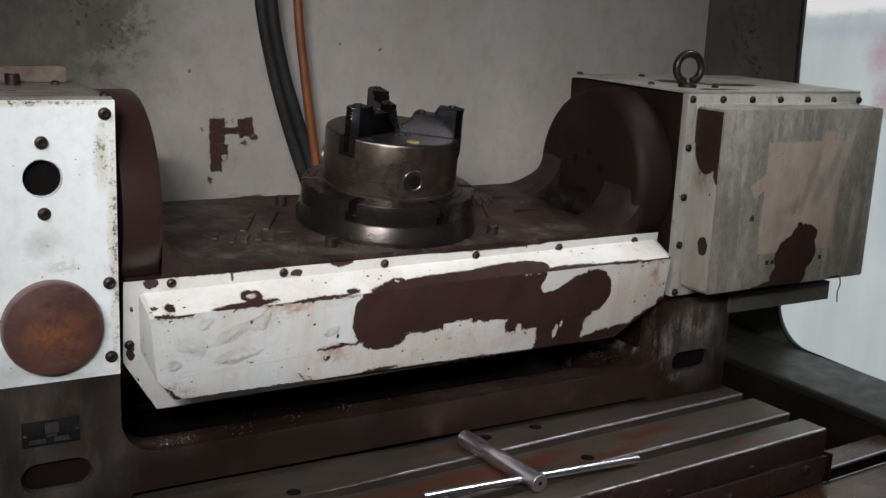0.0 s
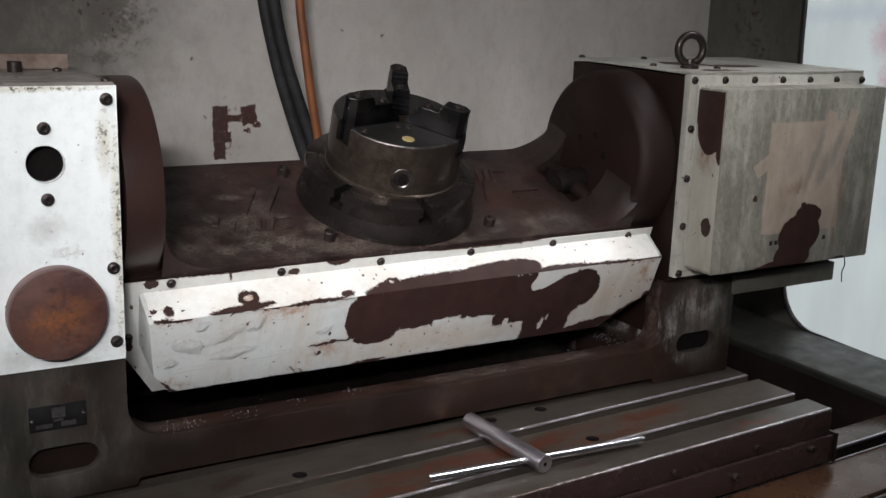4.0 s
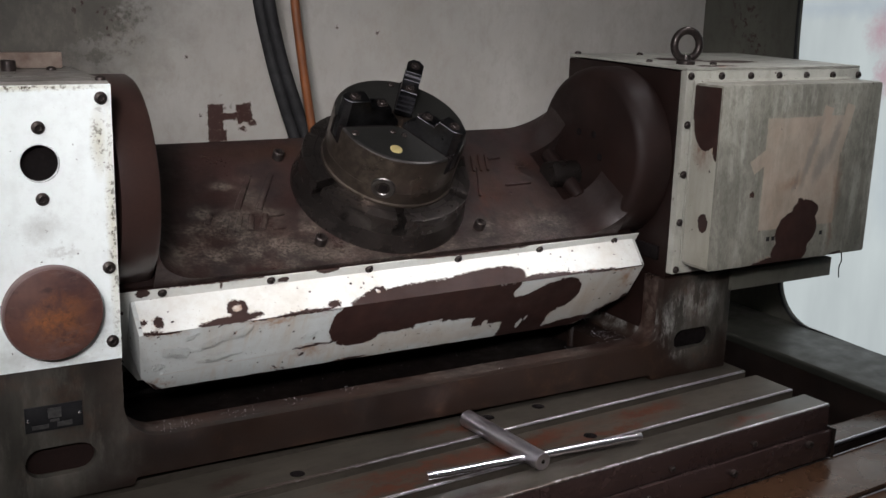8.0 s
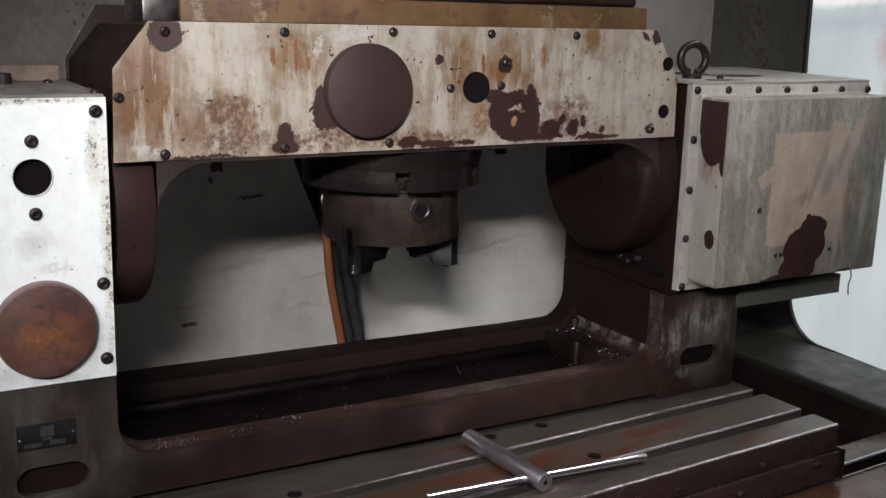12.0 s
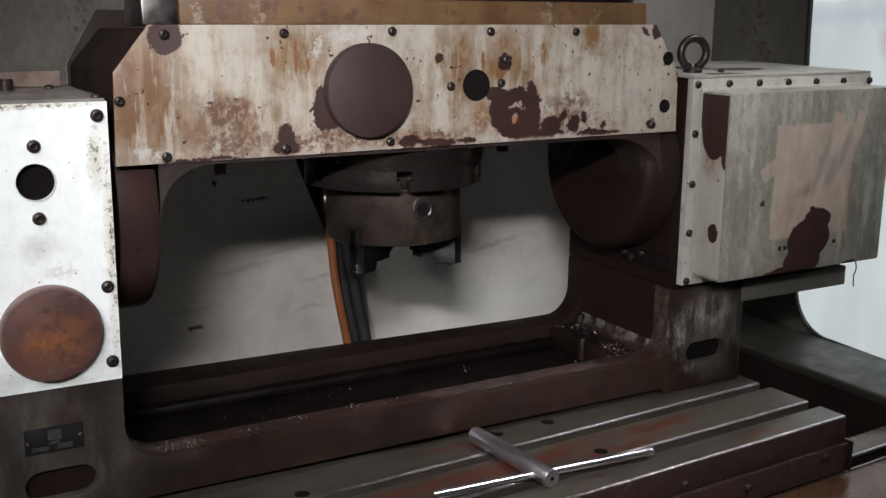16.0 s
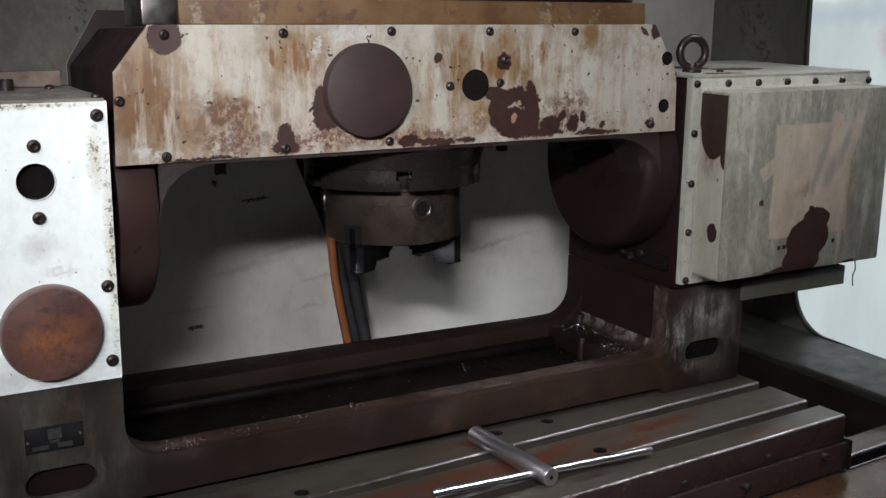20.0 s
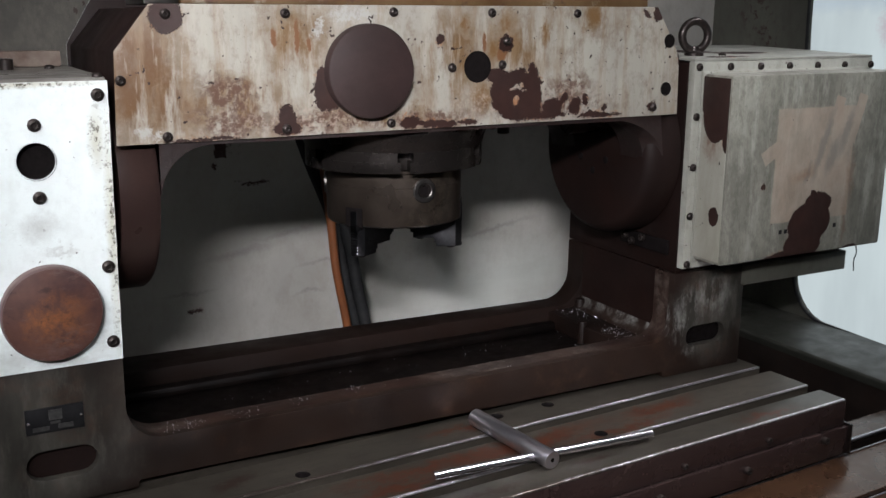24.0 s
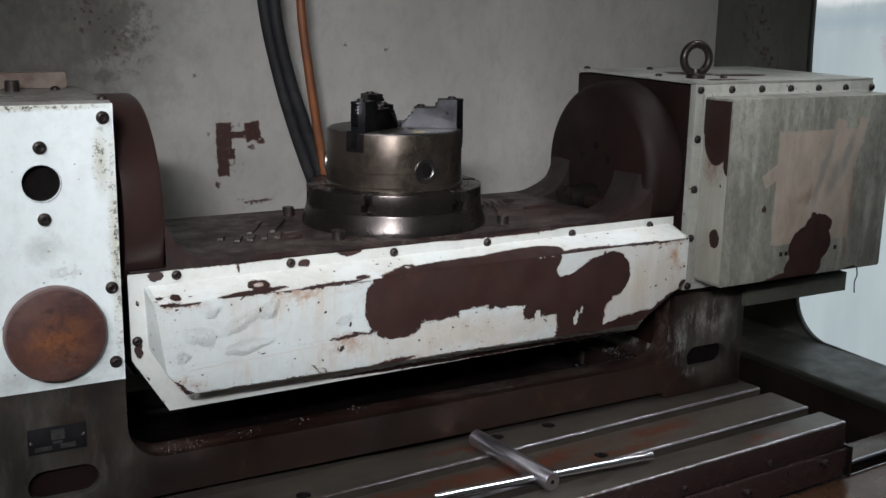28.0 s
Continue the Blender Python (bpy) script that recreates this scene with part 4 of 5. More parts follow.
# ---------- the enclosure ----------
XW, YB = 1.245, 0.55
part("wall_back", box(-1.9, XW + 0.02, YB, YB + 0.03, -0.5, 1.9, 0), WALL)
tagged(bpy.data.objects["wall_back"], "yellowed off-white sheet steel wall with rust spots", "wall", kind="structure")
# side wall with the rounded window opening
win = [(-0.55, -0.0985), (-0.15, -0.096)] + arc(0.085, 0.02, 0.11, -95, -5, 10) + [(0.222, 0.64), (0.228, 1.0), (-0.55, 1.0)]
outer = [(-2.4, -0.5), (YB, -0.5), (YB, 1.9), (-2.4, 1.9)]
side = part("wall_right", plate(outer, [win], "x", XW, XW + 0.012), WALL_SIDE)
tagged(side, "grey-green painted side wall with a rounded window opening", "wall", kind="structure")
part("window_seal", tube([(XW - 0.002, y, z) for y, z in win] + [(XW - 0.002, *win[0])], 0.004, 6), RUBBER, side, "thin dark rubber seal round the opening")
back = part("backdrop", box(2.6, 2.62, -0.6, 2.3, -1.3, 1.5, 0), GLOW)
tagged(back, "pale bright workshop haze beyond the window", "backdrop", kind="structure")
wl = part("wall_left", box(-1.93, -1.9, -2.4, YB + 0.03, -0.5, 1.9, 0), WALL_SIDE)
tagged(wl, "grey-green painted side wall of the machine", "wall", kind="structure")
floor = part("floor", box(-1.95, 2.4, -2.6, YB + 0.03, -0.52, -0.5, 0), PAN)
tagged(floor, "dark oily pan under the table", "floor", kind="structure")
# shelf along the side wall
sh = part("ledge", prism([(1.047, -0.116), (1.047, -0.100), (1.051, -0.096), (XW - 0.002, -0.088), (XW - 0.002, -0.116)], "y", -2.2, YB - 0.002, 0.002), LEDGE)
tagged(sh, "grey-green sheet metal ledge along the side wall", "ledge", kind="structure")
fr = part("ledge_skirt", box(1.050, 1.062, -2.2, YB - 0.002, -0.498, -0.117, 0), PAN)
tagged(fr, "dark oily skirt below the ledge", "skirt", kind="structure")
rib = part("wall_rib", box(1.15, 1.172, 0.30, 0.318, -0.088, 0.13, 0.004), WALL_SIDE)
tagged(rib, "grey-green folded steel rib behind the gear box", "rib", kind="structure")

# ---------- machine table ----------
# the table stands a little askew to the trunnion base
ON_TABLE = Matrix.Translation((0.712, -0.2105, -0.018)) @ pose(0, 0, 0, 0, 0, 2.95) @ Matrix.Translation((-0.684, 0.246, 0))
table = thing("machine_table", "oily grey-green steel machine table with T-slots", "machine table", ON_TABLE)
XE = 0.684
HOLES = ((0.1965, -0.1895), (0.0868, -0.1865), (0.1938, -0.3382), (-0.3, -0.225))
SLABS = ((-0.129, 0.36), (-0.246, -0.156), (-0.364, -0.273))
for y0, y1 in SLABS:
    part("slab", plate([(-1.25, y0), (XE, y0), (XE, y1), (-1.25, y1)], [arc(hx, hy, 0.0122, 0, 345, 23) for hx, hy in HOLES if y0 < hy - 0.013 and hy + 0.013 < y1], "z", -0.017, 0.0), TABLE, table)
part("slab", box(-1.25, XE, -0.448, -0.391, -0.050, 0, 0.0016), TABLE, table)
part("table_core", box(-1.25, XE - 0.004, -0.443, 0.355, -0.11, -0.034, 0.001), CAST, table, "dark casting under the slots")
part("gib_strip", box(-1.25, XE + 0.004, -0.457, -0.445, -0.103, -0.051, 0.0012), SIDE_STEEL, table, "brown side strip held by screws")
screws(table, SCREW_M, "-y", [(0.622, -0.457, -0.064), (0.422, -0.457, -0.074), (0.22, -0.457, -0.074), (0.02, -0.457, -0.074)])
screws(table, SCREW_S, "-y", [(0.482, -0.4496, -0.036), (0.28, -0.4496, -0.036)])
part("end_bracket", box(XE + 0.004, XE + 0.012, -0.461, -0.425, -0.105, -0.047, 0.001), STEEL_DARK, table, "thin steel end bracket")
for hx, hy in HOLES:
    part("tapped_hole", lathe([(0.0121, -0.0008), (0.0104, -0.003), (0.0102, -0.0165), (0.0, -0.0165)], 20, Matrix.Translation((hx, hy, 0)), closed=False), RECESS_SHADE, table, "dark threaded hole")
part("side_face", box(-1.25, XE, -0.4496, -0.4482, -0.049, -0.0035, 0.0004), SIDE_STEEL, table, "brown oily side of the front slab")
for y0 in (-0.246, -0.364, -0.448):
    y, z = y0 + 0.0014, -0.0014
    part("worn_edge", prism([(y + 0.001, z - 0.003)] + arc(y + 0.0007, z - 0.0009, 0.0028, 180, 80, 8) + [(y + 0.003, z + 0.0018), (y + 0.003, z - 0.003)], "x", -1.25, XE - 0.001, 0), EDGE, table, "worn edge of the slot, its glint partly in the colour")
# telescopic way covers beside and before the table
far_way = thing("way_cover", "brown-stained sheet steel way cover beside the table", "way cover", Matrix.Translation((0.7673, -0.3847, -0.120)) @ pose(0, 0, 0, 0, 0, 3.3), "telescopic way covers")
part("cover_sheet", box(-0.7, 0.258, 0.0015, 0.058, -0.012, 0, 0.002), WAY, far_way)
part("worn_edge", tube([(-0.7, 0.0, -0.0035), (0.262, 0.0, -0.0035)], 0.0042, 10), POLISHED, far_way, "bright worn rounded lip")
part("cover_skirt", box(-0.7, 0.24, 0.004, 0.012, -0.377, -0.0125, 0.002), PAN, far_way)
near_way = thing("way_cover", "brown-stained sheet steel way cover below the table", "way cover", Matrix.Translation((0.511, -0.4273, -0.128)) @ pose(0, 0, 0, 0, 0, 3.2), "telescopic way covers")
part("cover_sheet", box(-1.7, 0.52, -0.1225, 0, -0.010, 0, 0.002), WAY, near_way)
part("worn_edge", tube([(-1.7, -0.0012, 0.0006), (0.52, -0.0012, 0.0006)], 0.0016, 8), POLISHED, near_way, "thin bright edge")
part("cover_skirt", box(-1.7, 0.52, -0.121, -0.112, -0.369, -0.0105, 0.002), PAN, near_way)
front_way = thing("way_cover", "brown-stained sheet steel way cover at the front of the machine", "way cover", Matrix.Translation((0.668, -0.5311, -0.138)) @ pose(0, 0, 0, 0, 0, 2.6), "telescopic way covers")
part("cover_sheet", box(-1.85, 0.36, -0.33, -0.012, -0.010, 0, 0.002), WAY, front_way)
part("worn_edge", tube([(-1.85, -0.0135, 0.0006), (0.36, -0.0135, 0.0006)], 0.0016, 8), POLISHED, front_way, "thin bright edge")
part("cover_skirt", box(-1.85, 0.36, -0.329, -0.320, -0.359, -0.0105, 0.002), PAN, front_way)

# ---------- trunnion base ----------
base = thing("trunnion_base", "brown cast trunnion base with two bearing housings on the table", "machine base")
Y0, Y1 = -0.170, 0.195
XI = 0.512
ZB = 0.056


def u_profile(z_top, zb, rl, rr, bottom=-0.0175, x_right=0.692):
    left = arc(-XI + rl, zb + rl, rl, 180, 270, 8)
    right = arc(XI - rr, zb + rr, rr, 270, 360, 8)
    return [(-0.95, bottom), (-0.95, z_top), (-XI, z_top)] + left + right + [(XI, z_top), (x_right, z_top), (x_right, bottom), (0.498, bottom), (0.494, bottom + 0.0115), (-0.498, bottom + 0.0115), (-0.502, bottom)]




def slot_outline(x0, x1, z0, z1):
    r = (z1 - z0) / 2
    zc = (z0 + z1) / 2
    return arc(x0 + r, zc, r, 90, 270, 8) + arc(x1 - r, zc, r, -90, 90, 8)


SLOTS = ((-0.652, -0.555, 0.022, 0.066), (0.55, 0.648, 0.036, 0.076))
bm = plate(u_profile(0.186, ZB, 0.055, 0.04), [slot_outline(*q) for q in SLOTS], "y", Y0, Y0 + 0.016)
bmesh.ops.recalc_face_normals(bm, faces=bm.faces)
bevel(bm, [e for e in bm.edges if e.calc_face_angle(0) > radians(50) and min(v.co.y for v in e.verts) < Y0 + 0.008], 0.0025)
beam = part("front_beam", bm, PEDESTAL, base, "stained front beam with rounded corners and clamping slots")
part("beam_core", prism(u_profile(0.1855, ZB - 0.0005, 0.055, 0.04), "y", Y0 + 0.0161, -0.112, 0.003), CAST, beam)
for x0, x1, z0, z1 in SLOTS:
    part("clamp_slot", prism(slot_outline(x0 - 0.001, x1 + 0.001, z0 - 0.001, z1 + 0.001), "y", Y0 + 0.0145, Y0 + 0.0158, 0), RECESS_SHADE if x0 > 0 else CAST_DARK, beam, "floor of the clamping slot")
bm = prism(u_profile(0.186, ZB + 0.002, 0.045, 0.06), "y", 0.118, Y1, 0.004)
for v in bm.verts:
    if v.co.y > 0.16:
        v.co.y += -0.004 - 0.036 * v.co.x
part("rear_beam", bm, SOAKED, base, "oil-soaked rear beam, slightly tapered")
part("left_pedestal", box(-0.95, -XI - 0.012, -0.113, 0.119, -0.017, 0.186, 0), CAST, base)
part("right_pedestal", box(XI + 0.001, 0.686, -0.113, 0.119, -0.017, 0.1868, 0), CAST_DARK, base)
part("trough", box(-XI - 0.01, XI + 0.006, -0.113, 0.119, 0.001, 0.012, 0), SUMP, base, "oily trough between the beams, its shade in the colour")
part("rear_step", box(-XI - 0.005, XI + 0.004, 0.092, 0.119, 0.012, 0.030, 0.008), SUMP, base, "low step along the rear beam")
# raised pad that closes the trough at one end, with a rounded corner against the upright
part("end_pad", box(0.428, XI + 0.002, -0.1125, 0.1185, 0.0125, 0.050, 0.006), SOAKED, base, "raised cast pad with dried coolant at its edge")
part("inner_fillet", prism([(0.468, 0.049)] + [(XI + 0.003 - 0.035 + 0.035 * math.sin(radians(a)), 0.049 + 0.035 - 0.035 * math.cos(radians(a))) for a in range(0, 91, 10)] + [(XI + 0.004, 0.049)], "y", -0.165, 0.150, 0), PEDESTAL, base, "rounded inner corner of the casting")
for x, y, h in ((0.502, 0.108, 0.070), (0.432, 0.004, 0.058)):
    part("stub", lathe(disc(0.010, h - 0.012, 0.003), 18, Matrix.Translation((x, y, 0.012))), SOAKED, base, "short round cast stub")
part("base_plinth", box(-0.9, 0.66, -0.08, 0.16, -0.005, 0.011, 0), CAST, base)
name = part("name_plate", box(-0.649, -0.571, Y0 - 0.0025, Y0 + 0.001, 0.094, 0.131, 0.0006), PLATE_BLACK, base, "small black riveted name plate with worn print")
for x0, x1, z0, z1 in ((-0.618, -0.600, 0.112, 0.127), (-0.640, -0.622, 0.098, 0.104), (-0.606, -0.586, 0.098, 0.105), (-0.622, -0.618, 0.098, 0.104), (-0.616, -0.603, 0.1065, 0.110)):
    part("print_bar", box(x0, x1, Y0 - 0.0031, Y0 - 0.0024, z0, z1, 0), PLATE_GREY, name)
for x, z in ((-0.645, 0.112), (-0.575, 0.114)):
    part("rivet", lathe(disc(0.0024, 0.0014, 0.0006), 12, turned("-y", x, Y0 - 0.0024, z)), CHROME, name)

# left bearing housing
part("left_housing", box(-0.95, -0.514, -0.160, 0.13, 0.186, 0.572, 0.003), CAST, base)
hole = arc(-0.608, 0.474, 0.0245, 0, 352.5, 47)
panel = part("front_panel", plate([(-0.95, 0.187), (-0.513, 0.187), (-0.511, 0.577), (-0.95, 0.577)], [hole], "y", -0.175, -0.1605), PANEL_WHITE, base, "white painted panel with chipped edges and a sight hole")
part("sight_hole", lathe([(0.0255, -0.002), (0.0235, 0.012), (0, 0.013)], 32, turned("+y", -0.608, -0.1745, 0.474), closed=False), RECESS_SHADE, panel, "deep dark round hole, its shade in the colour")
screws(panel, BUTTON, "-y", [(-0.6073, -0.175, 0.5216), (-0.6073, -0.175, 0.4256), (-0.525, -0.175, 0.5586), (-0.525, -0.175, 0.3225), (-0.525, -0.175, 0.2143), (-0.70, -0.175, 0.5586), (-0.70, -0.175, 0.2143)], "button_screw")
disc_cover = part("round_cover", lathe([(0, 0), (0.0665, 0), (0.0665, 0.012), (0.0655, 0.0155), (0.0645, 0.0165), (0, 0.0165)], 64, turned("-y", -0.604, -0.175, 0.268)), DISC_RIM, base, "rusty round bearing cover")
part("cover_face", lathe([(0, 0.0160), (0.0638, 0.0160), (0.0636, 0.0174), (0.061, 0.0182), (0, 0.0186)], 64, turned("-y", -0.604, -0.175, 0.268)), RUST_DISC, disc_cover, "rusted purple-brown face")
part("top_plate", box(-0.95, -0.513, -0.172, 0.11, 0.5725, 0.5815, 0.0015), HOUSING_TOP, base, "oily grey top plate with chipped edge")
part("top_bar", box(-0.95, -0.529, 0.06, 0.08, 0.582, 0.606, 0.002), OLD_BAR, base, "rusty steel bar across the top plate")
screws(base, SCREW_L, "+z", [(-0.612, 0.02, 0.5815)])
screws(base, BUTTON_S, "+z", [(-0.551, 0.03, 0.5815), (-0.522, -0.165, 0.5815)], "button_screw")

# right gear housing
def sloped(bm):
    """The housing's top leans a little towards the front."""
    for v in bm.verts:
        if v.co.z > 0.5:
            v.co.z -= 0.0055 * (0.175 - v.co.y) / 0.355
    return bm


part("right_housing", sloped(box(0.515, 0.985, -0.1665, 0.175, 0.187, 0.586, 0.004)), CAST_DARK, base)
part("housing_flange", sloped(box(0.5165, 0.985, -0.183, -0.167, 0.199, 0.5885, 0.0012)), BOX_FLANGE, base, "chipped grey flange strip")
part("housing_top", sloped(box(0.516, 0.985, -0.1825, 0.175, 0.589, 0.594, 0.001)), BOX_TOP, base, "stained white top sheet")
part("cover_lip", box(0.5325, 0.966, -0.1895, -0.1835, 0.2115, 0.566, 0.0025), BOX_FLANGE, base, "thin rounded lip of the box cover")
gb = part("gear_cover", box(0.533, 0.962, -0.262, -0.1890, 0.2195, 0.563, 0.007), BOX_PAINT, base, "grimy grey-green box cover with a peeled sticker and flaked paint")
part("cover_side", box(0.5322, 0.5335, -0.2575, -0.1915, 0.226, 0.558, 0.0004), BOX_SIDE, gb, "flaked side of the box cover")
screws(base, BUTTON_S, "-y", [(0.5265 + 0.0757 * i, -0.183, 0.5735 - 0.0006 * i) for i in range(7)], "button_screw")
screws(base, BUTTON_S, "-y", [(0.5262, -0.183, z) for z in (0.484, 0.391, 0.2994, 0.207)], "button_screw")
screws(base, BUTTON_S, "+z", [(0.53, 0.165, 0.5938), (0.66, 0.12, 0.593), (0.54, -0.05, 0.5903), (0.64, -0.12, 0.5893)], "button_screw")
part("drip_tray", box(0.684, 0.972, -0.178, 0.10, 0.146, 0.186, 0.002), WALL_SIDE, base, "grey-green tray under the gear box")
for x in (0.676, 0.690, 0.822):
    part("print_bar", box(x, x + 0.008, -0.2624, -0.2618, 0.266, 0.274, 0), PLATE_BLACK, gb, "rest of worn dark print")
part("loose_wire", tube(smooth_path([(0.920, -0.24, 0.222), (0.922, -0.243, 0.20), (0.918, -0.242, 0.185), (0.919, -0.243, 0.163)]), 0.0012, 6), RUBBER, base, "thin dark wire hanging from the cover")
eye = part("eye_bolt", lathe([(0, 0), (0.018, 0), (0.018, 0.006), (0.0105, 0.010), (0.009, 0.018), (0, 0.018)], 20, Matrix.Translation((0.578, -0.11, 0.5890))), BOLT_STEEL, base, "dark forged lifting eye bolt")
ring_pts = [(0.0268 * math.cos(a), 0.0, 0.0268 * math.sin(a)) for a in [2 * math.pi * i / 36 for i in range(37)]]
part("ring", tube(ring_pts, 0.0077, 14), BOLT_STEEL, eye, m=Matrix.Translation((0.578, -0.11, 0.626)) @ pose(0, 0, 0, 0, 0, -12))
# inner face of the right housing: dark strip for a recess's shade, with screws, below the trunnion
part("cable_recess", box(0.5095, 0.516, -0.1455, -0.005, 0.219, 0.2465, 0.001), RECESS_SHADE, base, "narrow recess with screws, its shade in a dark strip")
screws(base, SCREW_M, "-x", [(0.5095, -0.075, 0.240), (0.5095, -0.045, 0.228), (0.5095, -0.022, 0.235)])

# ---------- tilting cradle ----------
ZA = 0.4117
cradle = thing("tilting_cradle", "brown cast tilting cradle with flaking white covers and a chuck platter", "rotary table", Matrix.Translation((0, 0, ZA)))
XL, XR = -0.445, 0.436
ZF = -0.067
RL, RR, FIL = 0.165, 0.160, 0.075
FY0, FY1 = -0.160, 0.168


def floor_height(x, y):
    h = ZF
    if x > 0.376 and -0.060 < y < 0.084:
        return ZF - 0.014
    for xi, r, s in ((XL, RL, 1), (XR, RR, -1)):
        dx = s * (x - xi)
        if 0 <= dx < FIL:
            top = ZF + FIL - math.sqrt(max(0.0, FIL ** 2 - (FIL - dx) ** 2))
            lim = math.sqrt(max(r * r - y * y, 0.0))
            h = max(h, min(top, lim))
    return h


xs = [XL + FIL * (1 - math.cos(radians(a))) for a in range(0, 91, 9)]
xs += [XL + FIL + (XR - XL - 2 * FIL) * i / 12 for i in range(1, 12)]
xs += [0.3755, 0.3765]
xs += [XR - FIL * (1 - math.cos(radians(a))) for a in range(90, -1, -9)]
xs.sort()
ys = sorted([FY0 + (FY1 - FY0) * i / 16 for i in range(17)] + [-0.0605, -0.0595, 0.0835, 0.0845])
bm = bmesh.new()


def rim_set_back(x, y):
    """The fillet ends on the trunnion's rounded rim, which falls back towards its edge."""
    back = 0.030 * max(0.0, min(1.0, (abs(y) - 0.146) / 0.022)) ** 1.6
    return x + back * max(0.0, min(1.0, (x - (XR - FIL)) / FIL)) ** 2


grid = [[bm.verts.new((rim_set_back(x, y), y, floor_height(x, y))) for y in ys] for x in xs]
low = [[bm.verts.new((x, y, -0.25)) for y in (FY0, FY1)] for x in xs]
for i in range(len(xs) - 1):
    for j in range(len(ys) - 1):
        bm.faces.new((grid[i][j], grid[i + 1][j], grid[i + 1][j + 1], grid[i][j + 1]))
    bm.faces.new([low[i][0], low[i + 1][0], grid[i + 1][0], grid[i][0]])
    bm.faces.new([grid[i][-1], grid[i + 1][-1], low[i + 1][1], low[i][1]])
part("cradle_floor", bm, CAST_FLOOR, cradle, "scuffed brown casting between the bearings")
part("cradle_body", prism([(-0.497, -0.073), (-0.497, -0.200), (-0.448, -0.258), (0.434, -0.258), (0.485, -0.190), (0.485, -0.073)], "y", FY0 + 0.002, FY1 - 0.002, 0.003), CAST_DARK, cradle)
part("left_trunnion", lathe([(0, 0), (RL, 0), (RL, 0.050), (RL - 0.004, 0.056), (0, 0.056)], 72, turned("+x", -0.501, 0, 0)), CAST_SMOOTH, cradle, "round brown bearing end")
part("right_trunnion", lathe([(0, 0), (RR + 0.008, 0), (RR + 0.007, 0.046), (RR + 0.005, 0.056), (RR + 0.001, 0.064), (RR - 0.005, 0.070), (RR - 0.012, 0.0730), (0, 0.0735)], 96, turned("-x", 0.509, 0, 0)), CAST_DARK, cradle, "round dark brown bearing end with a rounded rim")
for y in (-0.04, 0.0, 0.04):
    part("bolt_pocket", lathe(disc(0.008, 0.003), 16, turned("-x", XR + 0.001, y, 0.045 - abs(y) * 0.6)), RECESS_SHADE, cradle)
part("cross_boss", lathe(disc(0.0265, 0.084, 0.005), 32, turned("+x", 0.370, 0.004, -0.056)), STEEL_DARK, cradle, "short round boss rubbed bare and oily")
for y, s in ((0.062, 1), (-0.038, -1)):
    part("boss_stub", lathe(disc(0.0155, 0.055, 0.003), 24, turned("+y" if s > 0 else "-y", 0.412, 0.018 if s > 0 else -0.010, -0.060)), CAST_DARK, cradle)
# front flange and its box cover
flange_pts = [(-0.501, -0.0765), (-0.501, -0.203), (-0.450, -0.288), (0.424, -0.281), (0.4975, -0.20), (0.4975, -0.0715)]
part("front_flange", prism(flange_pts, "y", -0.1655, -0.1632, 0.0006), FLANGE_PAINT, cradle, "chipped white flange of the front cover")
part("flange_back", prism(flange_pts, "y", -0.1631, -0.1603, 0.0006), CAST_DARK, cradle, "dark dirty back of the flange")
cover_out = [(-0.478, -0.112), (-0.466, -0.212), (-0.440, -0.247), (0.380, -0.250), (0.486, -0.184), (0.488, -0.100)]
back_x = [-0.480, -0.477, -0.448, 0.392, 0.4905, 0.4925]
back_z = [-0.096, -0.186, -0.236, -0.243, -0.176, -0.084]
bm = bmesh.new()
lo = [bm.verts.new((x, -0.1655, z)) for x, z in zip(back_x, back_z)]
hi = [bm.verts.new((x, -0.2225, z)) for x, z in cover_out]
bm.faces.new(hi)
bm.faces.new(lo[::-1])
for i in range(6):
    if i != 5:
        bm.faces.new((lo[i], lo[(i + 1) % 6], hi[(i + 1) % 6], hi[i]))
top_quad = [lo[5].co.copy(), lo[0].co.copy(), hi[0].co.copy(), hi[5].co.copy()]
bm.faces.new((lo[5], lo[0], hi[0], hi[5]))
bmesh.ops.recalc_face_normals(bm, faces=bm.faces)
bevel(bm, [e for e in bm.edges if e.calc_face_angle(0) > radians(20)], 0.003)
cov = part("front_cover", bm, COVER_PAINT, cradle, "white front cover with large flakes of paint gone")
n = (top_quad[1] - top_quad[0]).cross(top_quad[3] - top_quad[0]).normalized()
if n.z < 0:
    n = -n
bm = bmesh.new()
c = sum(top_quad, Vector()) / 4
up = [bm.verts.new(c + (q - c) * 0.985 + n * 0.0006) for q in top_quad]
dn = [bm.verts.new(c + (q - c) * 0.985 - n * 0.0015) for q in top_quad]
bm.faces.new(up)
bm.faces.new(dn[::-1])
for i in range(4):
    bm.faces.new((up[i], dn[i], dn[(i + 1) % 4], up[(i + 1) % 4]))
part("cover_top", bm, COVER_TOP, cov, "glossy white top face of the cover, lit by a lighter colour")
screws(cradle, BUTTON_S, "-y", [(-0.432 + 0.1745 * i, -0.1655, -0.0835) for i in range(6)] + [(-0.492, -0.1655, -0.175)], "button_screw")
# rear plate
rear = part("rear_plate", prism([(-0.503, -0.0725), (-0.499, -0.199), (-0.449, -0.262), (0.436, -0.263), (0.489, -0.178), (0.490, -0.0745)], "y", 0.1685, 0.1735, 0.001), REAR_PAINT, cradle, "rust-streaked white plate with a round brown cover")
